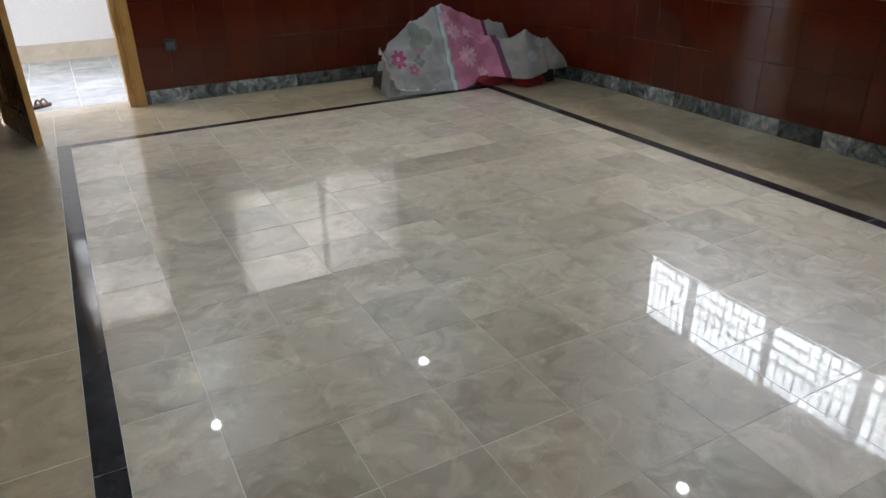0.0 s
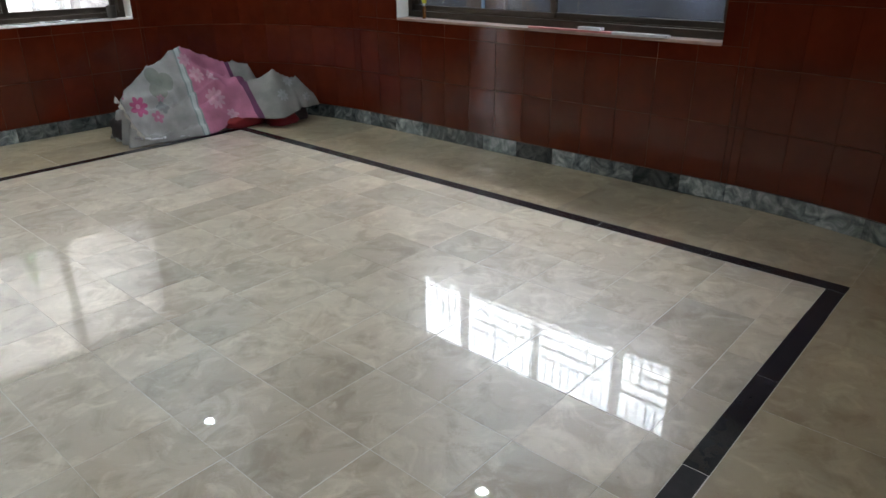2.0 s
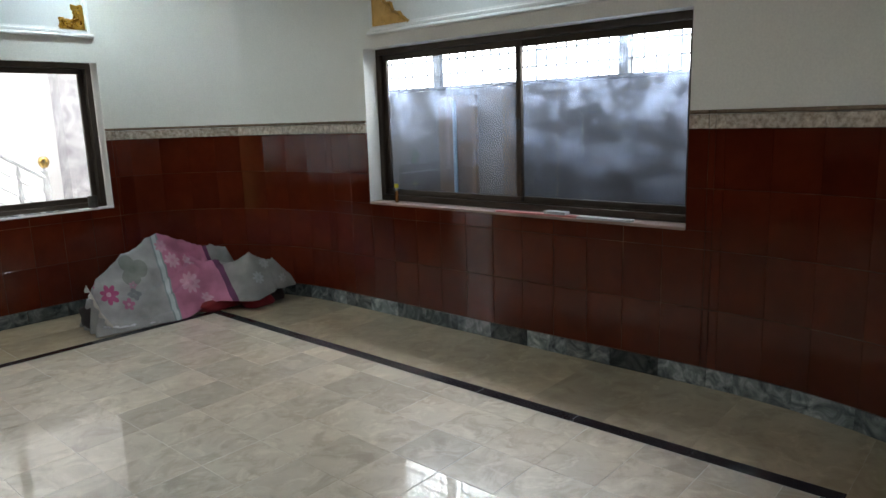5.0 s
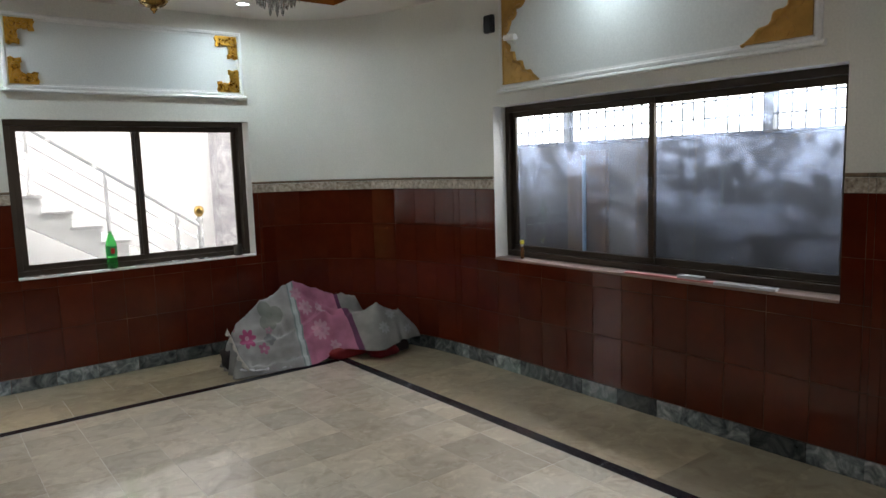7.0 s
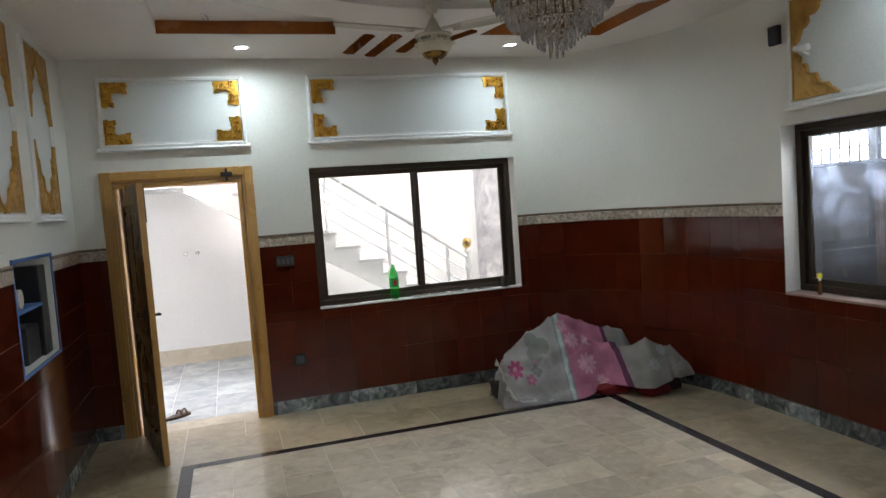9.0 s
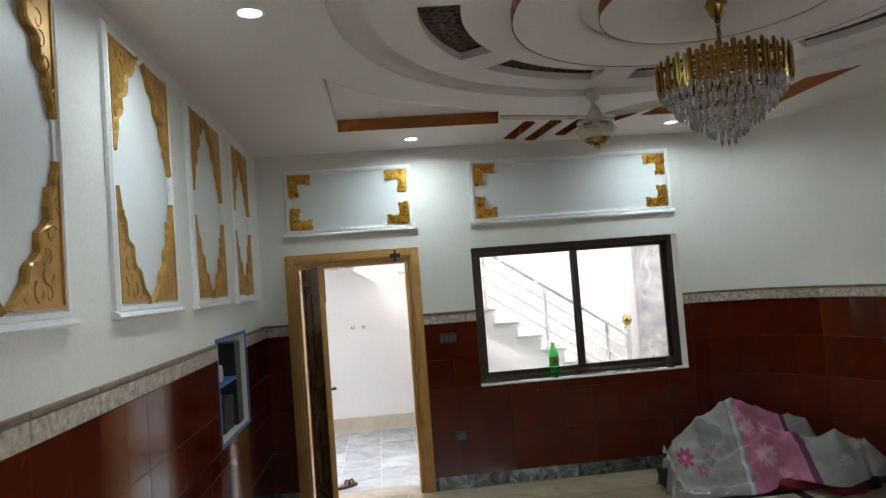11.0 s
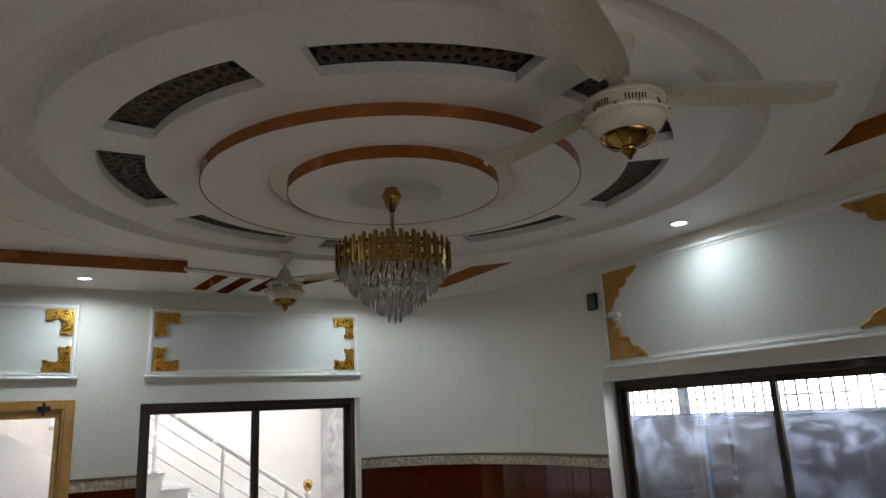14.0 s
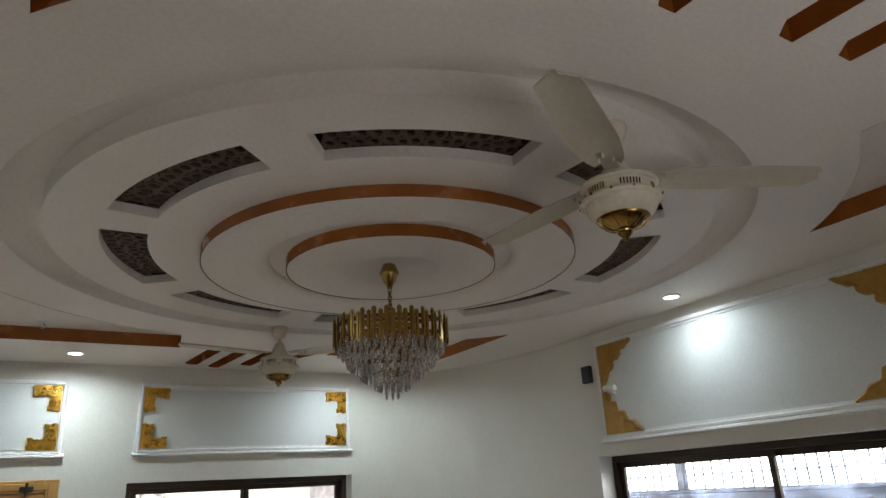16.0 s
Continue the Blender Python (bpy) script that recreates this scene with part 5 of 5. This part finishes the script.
def cushion(name, label, material, cx, cy, cz, rx_, ry_, rz_, seed):
    b = bmesh.new()
    bmesh.ops.create_icosphere(b, subdivisions=3, radius=1.0)
    for v in b.verts:
        n = v.co.normalized()
        k = 1 + 0.20 * noise.noise((n.x * 2.2 + seed, n.y * 2.2, n.z * 2.2)) + 0.07 * noise.noise((n.x * 6 + seed, n.y * 6, n.z * 6))
        sq = (abs(n.x) ** 4 + abs(n.y) ** 4 + abs(n.z) ** 4) ** -0.25
        v.co = Vector((cx + n.x * rx_ * k * sq, cy + n.y * ry_ * k * sq, max(0.002, cz + n.z * rz_ * k * sq)))
    return tagged(mesh_object(name, b, material, smooth=True), label, "bundle")


M_REDCLOTH = mat("red_cloth", (0.16, 0.008, 0.012), (0.26, 0.016, 0.020), 9, (0.8, 0.9), bump=0.5, bscale=60)
M_DARKCLOTH = mat("dark_cloth", (0.02, 0.014, 0.014), (0.045, 0.03, 0.03), 9, (0.8, 0.9), bump=0.5, bscale=60)
cushion("red_cloth", "folded red cloth under the bedsheet", M_REDCLOTH, 3.47, 5.40, 0.040, 0.21, 0.085, 0.052, 1)
cushion("red_cloth", "folded red cloth under the bedsheet", M_REDCLOTH, 3.68, 5.22, 0.055, 0.12, 0.11, 0.065, 4)
cushion("dark_bundle", "dark cloth bundle beneath the bedsheet", M_DARKCLOTH, 3.84, 5.28, 0.075, 0.12, 0.11, 0.085, 2)
cushion("dark_bundle", "dark cloth bundle beneath the bedsheet", M_DARKCLOTH, 2.56, 5.70, 0.09, 0.10, 0.12, 0.10, 3)

# ---- things on the sills ----
bottle = tagged(empty("soda_bottle", 1.815, N + 0.012, WINB[2] + 0.0145), "green plastic soda bottle on the window sill", "bottle")
M_PET = bpy.data.materials.new("green_plastic")
M_PET.use_nodes = True
pb = M_PET.node_tree.nodes["Principled BSDF"]
pb.inputs["Base Color"].default_value = (0.10, 0.80, 0.18, 1)
pb.inputs["Roughness"].default_value, pb.inputs["Transmission Weight"].default_value, pb.inputs["IOR"].default_value = 0.08, 0.75, 1.2
part("body", lathe([(0.0, 0.006), (0.030, 0.0), (0.041, 0.010), (0.042, 0.03), (0.040, 0.09), (0.042, 0.10), (0.0425, 0.19), (0.040, 0.205), (0.030, 0.245), (0.018, 0.275), (0.0135, 0.285), (0.0135, 0.292)], 24), M_PET, bottle, smooth=True)
part("label", lathe([(0.0432, 0.108), (0.0434, 0.112), (0.0434, 0.178), (0.0432, 0.182)], 24), mat("green_label", (0.015, 0.30, 0.07), (0.03, 0.38, 0.10), 9, (0.3, 0.4)), bottle, "dark green wrapped label", smooth=True)
part("badge", boxes((-0.014, 0.014, -0.0445, -0.0436, 0.125, 0.168), bev=0.0), mat("red_badge", (0.55, 0.02, 0.02), (0.65, 0.04, 0.03), 9, (0.3, 0.4)), bottle, "small red patch")
part("cap", lathe([(0.0, 0.306), (0.015, 0.306), (0.0155, 0.302), (0.0155, 0.290), (0.0, 0.290)], 18), mat("green_cap", (0.01, 0.16, 0.04), (0.02, 0.22, 0.05), 9, (0.35, 0.4)), bottle, smooth=False)
tagged(mesh_object("cup", lathe([(0.0, 0.004), (0.034, 0.0), (0.036, 0.004), (0.037, 0.098), (0.034, 0.1), (0.033, 0.096), (0.031, 0.012), (0.0, 0.01)], 20, 2.865, N + 0.005), mat("dark_tin", (0.05, 0.045, 0.04), (0.10, 0.09, 0.08), 14, (0.4, 0.6), metal=0.5)), "dark tin cup on the window sill", "cup").location = (0, 0, WINB[2] + 0.0145)
tagged(mesh_object("aluminium_strip", boxes((1.98, 2.74, N - 0.008, N + 0.016, WINB[2] + 0.0145, WINB[2] + 0.026), bev=0.003), M_STEEL), "loose aluminium strip lying on the sill", "strip")
tagged(mesh_object("aluminium_strip", boxes((1.19, 1.50, N - 0.006, N + 0.010, WINB[2] + 0.0145, WINB[2] + 0.022), bev=0.002), M_STEEL), "short aluminium strip lying on the sill", "strip")
vial = tagged(empty("vial", E + 0.055, 4.00, WINA[2] + 0.0145), "small amber vial with a yellow cap", "vial")
part("body", lathe([(0.0, 0.0), (0.013, 0.0), (0.014, 0.004), (0.014, 0.075), (0.008, 0.088), (0.008, 0.096)], 16), mat("amber_glass", (0.12, 0.045, 0.012), (0.18, 0.07, 0.02), 12, (0.1, 0.15)), vial, smooth=True)
part("neck", lathe([(0.0085, 0.094), (0.0085, 0.112)], 14), M_WHITEPL, vial, smooth=True)
part("cap", lathe([(0.0, 0.112), (0.016, 0.112), (0.0165, 0.116), (0.0165, 0.136), (0.013, 0.142), (0.0, 0.142)], 16), mat("yellow_cap", (0.62, 0.55, 0.03), (0.72, 0.64, 0.05), 12, (0.4, 0.5)), vial, "yellow screw cap")
ZS = WINA[2] + 0.0145
M_PINK = mat("pink_board", (0.48, 0.16, 0.16), (0.58, 0.22, 0.21), 9, (0.5, 0.6))
for nm, lb, mt, y0, y1, x0, x1, z0, z1, tilt in (
        ("pink_strip", "thin pink board offcut on the sill", M_PINK, 2.36, 3.00, E - 0.012, E + 0.03, ZS, ZS + 0.012, 0.8),
        ("tile_offcut", "pale tile offcut lying across the pink board", M_TREAD, 2.46, 2.62, E - 0.016, E + 0.04, ZS + 0.013, ZS + 0.032, -2.0),
        ("tile_strip", "long pale tile offcut leaning on the sill", M_TREAD, 2.02, 2.37, E - 0.030, E + 0.02, ZS + 0.001, ZS + 0.018, 2.5)):
    b = boxes((x0 - E, x1 - E, y0 - (y0 + y1) / 2, (y1 - y0) / 2, 0, z1 - z0), bev=0.002)
    o = tagged(mesh_object(nm, b, mt), lb, "offcut")
    o.matrix_basis = pose(E, (y0 + y1) / 2, z0, 0, 0, tilt)

# ---- small fixtures on the walls ----
def switch_plate(u, z, w, h, n, label):
    p = tagged(empty("switch_plate", u, N - 0.0085, z), label, "switch")
    part("plate", boxes((-w / 2, w / 2, -0.012, 0.0, -h / 2, h / 2), bev=0.003), M_PLASTIC, p)
    for i in range(n):
        x = -w / 2 + w * (i + 0.5) / n
        part("rocker", boxes((x - w * 0.36 / n, x + w * 0.36 / n, -0.017, -0.012, -h * 0.30, h * 0.30), bev=0.002), mat("grey_rocker", (0.05, 0.05, 0.055), (0.08, 0.08, 0.085), 9, (0.35, 0.5)), p)
    return p


switch_plate(0.893, 1.295, 0.145, 0.085, 4, "black switch plate with four rockers beside the door")
switch_plate(0.945, 0.448, 0.095, 0.095, 1, "black socket plate low on the tiled wall")
bx = tagged(empty("junction_box", E, 4.235, 2.665), "small black box fixed high on the wall", "box")
part("case", boxes((-0.04, 0.0, -0.045, 0.045, -0.065, 0.065), bev=0.006), M_PLASTIC, bx)
part("lid", boxes((-0.045, -0.04, -0.039, 0.039, -0.059, 0.059), bev=0.002), M_PLASTIC, bx)
cctv = tagged(empty("security_camera", E - 0.005, 3.975, 2.515), "small white bullet camera on a wall bracket", "camera device")
b = bmesh.new()
tube(b, (0, 0, -0.03), (-0.05, 0.0, -0.01), 0.010, 10)
lathe([(0.0, 0.0), (0.026, 0.0), (0.026, 0.01), (0.0, 0.012)], 16, bm=b)
part("bracket", b, M_WHITEPL, cctv)
b = bmesh.new()
tube(b, (-0.05, -0.05, 0.005), (-0.05, 0.055, 0.012), 0.022, 16)
part("housing", b, M_WHITEPL, cctv)
b = bmesh.new()
tube(b, (-0.05, 0.054, 0.012), (-0.05, 0.062, 0.0125), 0.018, 16)
part("lens_face", b, M_PLASTIC, cctv, "black front glass")

# recess in the west wall, with a shelf and odds and ends
y0_, y1_, z0_, z1_ = NICHE
M_BLUE = mat("blue_plastic_film", (0.03, 0.10, 0.32), (0.07, 0.20, 0.48), 9, (0.4, 0.5))
slab("niche_lining", mat("grey_cement", (0.09, 0.10, 0.10), (0.22, 0.23, 0.23), 7, (0.7, 0.85), bump=0.4, bscale=30), "rough grey cement lining of the open recess", "niche", (W - TH + 0.005, W - TH + 0.02, y0_, y1_, z0_, z1_))
shelf = tagged(mesh_object("niche_shelf", boxes((W - TH + 0.021, W - 0.02, y0_ + 0.002, y1_ - 0.20, 1.235, 1.255), bev=0.003), M_BLUE), "thin blue shelf in the wall recess", "shelf")
tagged(mesh_object("niche_edging", boxes((W - 0.012, W + 0.010, y0_ - 0.022, y0_ - 0.001, z0_ - 0.02, z1_ + 0.02), (W - 0.012, W + 0.010, y0_ - 0.001, y1_ + 0.001, z0_ - 0.02, z0_ - 0.001), (W - 0.012, W + 0.010, y1_ + 0.001, y1_ + 0.022, z0_ - 0.02, z1_ + 0.02), (W - 0.012, W + 0.010, y0_ - 0.001, y1_ + 0.001, z1_ + 0.001, z1_ + 0.02), bev=0.003), M_BLUE), "thin blue edging round the wall recess", "trim", kind="structure")
tagged(mesh_object("black_case", boxes((W - TH + 0.022, W - 0.03, y1_ - 0.19, y1_ - 0.02, z0_ + 0.0005, z1_ - 0.05), bev=0.006), M_PLASTIC), "tall black case standing in the recess", "case")
tagged(mesh_object("dark_box", boxes((W - 0.17, W - 0.05, y0_ + 0.32, y1_ - 0.22, z0_ + 0.0005, z0_ + 0.22), bev=0.006), M_PLASTIC), "small black box standing in the recess", "box")
b = bmesh.new()
tube(b, (W - 0.15, y0_ + 0.30, 1.312), (W - 0.05, y0_ + 0.30, 1.312), 0.056, 20)
tagged(mesh_object("tape_roll", b, M_BEIGE), "cream roll of tape on the recess shelf", "tape roll")
cush = cushion("dark_rag", "crumpled dark cloth on the recess shelf", M_DARKCLOTH, W - 0.11, y0_ + 0.13, 1.33, 0.06, 0.09, 0.045, 8)
for v in cush.data.vertices:
    v.co.z = max(v.co.z, 1.2555)

# ---- pieces: floor tiles, inlaid border, wall tiles, skirting ----
PIECE = {}


def piece_mesh(name, w, d, h, material, bev):
    """A slab w by d, h thick, with a bevelled top edge; origin in the middle of its base."""
    key = (name, round(w, 4), round(d, 4))
    if key not in PIECE:
        b = bmesh.new()
        lo = [b.verts.new((sx * w / 2, sy * d / 2, 0)) for sx, sy in ((-1, -1), (1, -1), (1, 1), (-1, 1))]
        mi = [b.verts.new((sx * w / 2, sy * d / 2, h - bev)) for sx, sy in ((-1, -1), (1, -1), (1, 1), (-1, 1))]
        hi = [b.verts.new((sx * (w / 2 - bev), sy * (d / 2 - bev), h)) for sx, sy in ((-1, -1), (1, -1), (1, 1), (-1, 1))]
        for i in range(4):
            j = (i + 1) % 4
            b.faces.new((lo[i], lo[j], mi[j], mi[i]))
            b.faces.new((mi[i], mi[j], hi[j], hi[i]))
        b.faces.new(hi)
        PIECE[key] = mesh_of(b, name, material)
    return PIECE[key]


def piece(name, me, m, parent):
    o = new(name, me)
    o.parent = parent
    o.matrix_basis = m
    return o


SX0, SX1, SY0, SY1 = 0.006, 3.406, 0.712, 5.376       # outer edges of the black inlay
SWX, SWY = 0.085, 0.080
J = 0.0009
PX, PY = 0.312, 0.2985
gx = [0.970 + PX * k for k in range(-20, 20)]
gy = [1.822 + PY * k for k in range(-20, 20)]
rnd = random.Random(11)


def cells(lo, hi, marks):
    v = [lo] + [g for g in marks if lo + 0.04 < g < hi - 0.04] + [hi]
    return list(zip(v, v[1:]))


def tile_at(x0, x1, y0, y1, mt, name="floor_tile", top=0.0):
    if x1 - x0 < 0.02 or y1 - y0 < 0.02:
        return
    jx, jy = (0.0036 if rnd.random() < 0.34 else J), (0.0040 if rnd.random() < 0.45 else J)
    me = piece_mesh(name, x1 - x0 - jx, y1 - y0 - jy, 0.008, mt, 0.0005)
    piece(name, me, pose((x0 + x1) / 2, (y0 + y1) / 2, -0.008 + top + rnd.uniform(-0.0001, 0.0001), rnd.uniform(-0.03, 0.03), rnd.uniform(-0.03, 0.03), 0), floor)


for x0, x1 in cells(SX0 + SWX, SX1 - SWX, gx):
    for y0, y1 in cells(SY0 + SWY, SY1 - SWY, gy):
        tile_at(x0, x1, y0, y1, M_FLOOR)
# inlaid black border, in lengths
for y in (SY0, SY1 - SWY):
    for a, b in cells(SX0 + SWX, SX1 - SWX, [SX0 + 0.61 * k for k in range(1, 6)]):
        tile_at(a, b, y, y + SWY, M_BLACK, "border_strip", 0.0004)
for x in (SX0, SX1 - SWX):
    for a, b in cells(SY0, SY1, [SY0 + 0.61 * k for k in range(1, 8)]):
        tile_at(x, x + SWX, a, b, M_BLACK, "border_strip", 0.0004)
# margin outside the border: long slabs, cut to the rounded east side
for a, b in cells(W, SX0, [SX0 - 0.36]):
    for y0, y1 in cells(S, N, [1.62 + 0.61 * k - (0.2 if a < -0.3 else 0) for k in range(-4, 9)]):
        tile_at(a, b, y0, y1, M_MARGIN, "margin_tile")
for ya, yb in ((S, SY0), (SY1, N)):
    for y0, y1 in cells(ya, yb, [ya + 0.45]):
        for a, b in cells(SX0, SX1, [0.45 + 0.6 * k + (0.25 if y0 == ya else 0) for k in range(8)]):
            lim = E - RX
            if b <= lim or min(east_curve(y0), east_curve(y1)) >= b:
                tile_at(a, b, y0, y1, M_MARGIN, "margin_tile")


def clip_plan(x0, x1, y0, y1, n=6):
    """Rectangle cut by the rounded east side."""
    pts = [(x0, y0)]
    ys = [y0 + (y1 - y0) * i / n for i in range(n + 1)]
    edge = [(min(x1, max(x0, east_curve(y) + 0.0)), y) for y in ys]
    return pts + edge + [(x0, y1)]


def cut_tile(x0, x1, y0, y1):
    o = clip_plan(x0 + J / 2, x1 - J / 2, y0 + J / 2, y1 - J / 2)
    if o[1][0] - x0 < 0.03 and o[-2][0] - x0 < 0.03:
        return
    b = bmesh.new()
    prism(b, o, -0.008, 0.0)
    bmesh.ops.remove_doubles(b, verts=b.verts, dist=0.0005)
    part("margin_tile", b, M_MARGIN, floor)


for y0, y1 in cells(SY0, SY1, [1.35 + 0.45 * k for k in range(9)]):
    cut_tile(SX1, E + 0.01, y0, y1)
for ya, yb in ((S, SY0), (SY1, N)):
    for y0, y1 in cells(ya, yb, [ya + 0.45]):
        for a, b in cells(SX0, SX1, [0.45 + 0.6 * k + (0.25 if y0 == ya else 0) for k in range(8)]) + [(SX1, E + 0.01)]:
            if not (b <= E - RX or min(east_curve(y0), east_curve(y1)) >= b):
                cut_tile(a, b, y0, y1)
# hall floor
hall_floor = bpy.data.objects["hall_floor"]
for i in range(16):
    for j in range(7):
        x0, y0 = HX0 + 0.3844 * i, N + 0.24 + 0.36 * j
        if x0 < 2.0:
            me = piece_mesh("hall_tile", 0.381, 0.357, 0.008, M_HALLFLOOR, 0.0007)
            piece("hall_tile", me, pose(x0 + 0.19, y0 + 0.18, -0.008), hall_floor)
piece("threshold", piece_mesh("threshold", DOOR[1] - DOOR[0] - 0.07, 0.235, 0.008, M_FLOOR, 0.0007), pose((DOOR[0] + DOOR[1]) / 2, N + 0.119, -0.008), floor)

# red glazed tiles in four rows, a carved border on top and marble skirting below
TW, ROWS_Z = 0.2385, (0.115, 0.447, 0.779, 1.111, 1.424)


def along(run, parent, holes, start=0.0, stuff=False):
    """Clads one run of wall; holes are (s0, s1, z0, z1)."""
    L = run.length
    straight = len(run.p) == 2

    def put(name, s0, s1, z0, z1, thick, mt, bev):
        if s1 - s0 < 0.012 or z1 - z0 < 0.012:
            return
        sm = (s0 + s1) / 2
        q, d = run.at(sm)
        if not straight:
            pa, pb = run.at(s0)[0], run.at(s1)[0]
            q, d = (pa + pb) / 2, (pb - pa).normalized()
        nrm = Vector((d.y, -d.x))
        jj = 0.0028
        me = piece_mesh(name, s1 - s0 - (jj if straight else 0.001), z1 - z0 - jj, thick, mt, bev)
        m = Matrix(((d.x, 0, nrm.x, q.x), (d.y, 0, nrm.y, q.y), (0, 1, 0, (z0 + z1) / 2), (0, 0, 0, 1)))
        piece(name, me, m, parent)

    def rows(name, z0, z1, pitch, thick, mt, bev, off):
        zs = sorted({z0, z1} | {v for h in holes for v in h[2:] if z0 < v < z1})
        for za, zb in zip(zs, zs[1:]):
            zm = (za + zb) / 2
            cuts = sorted((h[0], h[1]) for h in holes if h[2] < zm < h[3])
            free, at_ = [], 0.0
            for c0, c1 in cuts:
                free.append((at_, c0))
                at_ = c1
            free.append((at_, L))
            for f0, f1 in free:
                k0 = math.floor((f0 - off) / pitch)
                marks = [off + pitch * k for k in range(k0, k0 + int((f1 - f0) / pitch) + 3)]
                v = [f0] + [g for g in marks if f0 + 0.015 < g < f1 - 0.015] + [f1]
                for a, b in zip(v, v[1:]):
                    put(name, a, b, za, zb, thick, mt, bev)

    for z0, z1 in zip(ROWS_Z, ROWS_Z[1:]):
        rows("wall_tile", z0, z1, TW, 0.008, M_RED, 0.0010, start)
    rows("border_tile", 1.4245, 1.500, TW * 2, 0.012, M_BORDER, 0.003, start)
    rows("border_edge", 1.501, 1.524, TW * 2, 0.016, M_BORDEREDGE, 0.004, start)
    rows("skirting_tile", 0.0, 0.113, 0.305, 0.013, M_SKIRT, 0.0015, start + 0.1)


CASE = [(DOOR[0] - cw - W, DOOR[1] + cw - W, 0.0, DOOR[3] + cw)]
along(run_n, WN, CASE + hole_n[1:], 0.93 - W)
along(run_ne, WNE, [], 0.12)
along(run_e, WE, hole_e, N - RYN - 2.55)
along(run_se, WSE, [], 0.05)
along(run_s, WS, [], 0.0)
along(run_w, WW, [(hole_w[0][0] - 0.022, hole_w[0][1] + 0.022, hole_w[0][2] - 0.02, hole_w[0][3] + 0.02)], 0.1)
# grout behind the tiles, 1 mm clear of the wall
for nm, rn, hl, par in (("grout", run_n, CASE + hole_n[1:], WN), ("grout", run_ne, [], WNE), ("grout", run_e, hole_e, WE), ("grout", run_se, [], WSE), ("grout", run_s, [], WS), ("grout", run_w, hole_w, WW)):
    inner = Run([rn.point(s_, -0.006) for s_ in rn.s])
    g = wall(nm, inner, 0.001, 1.427, [(h[0], h[1], max(h[2], 0.001) if h[2] > 0 else -1, h[3]) if h[3] < 1.427 or h[2] > 0 else (h[0], h[1], -1, 9) for h in hl], M_REDGROUT, "red brown grout between the tiles", thick=0.005)
    for key in ("category", "kind"):
        if key in g:
            del g[key]
    g.parent = par
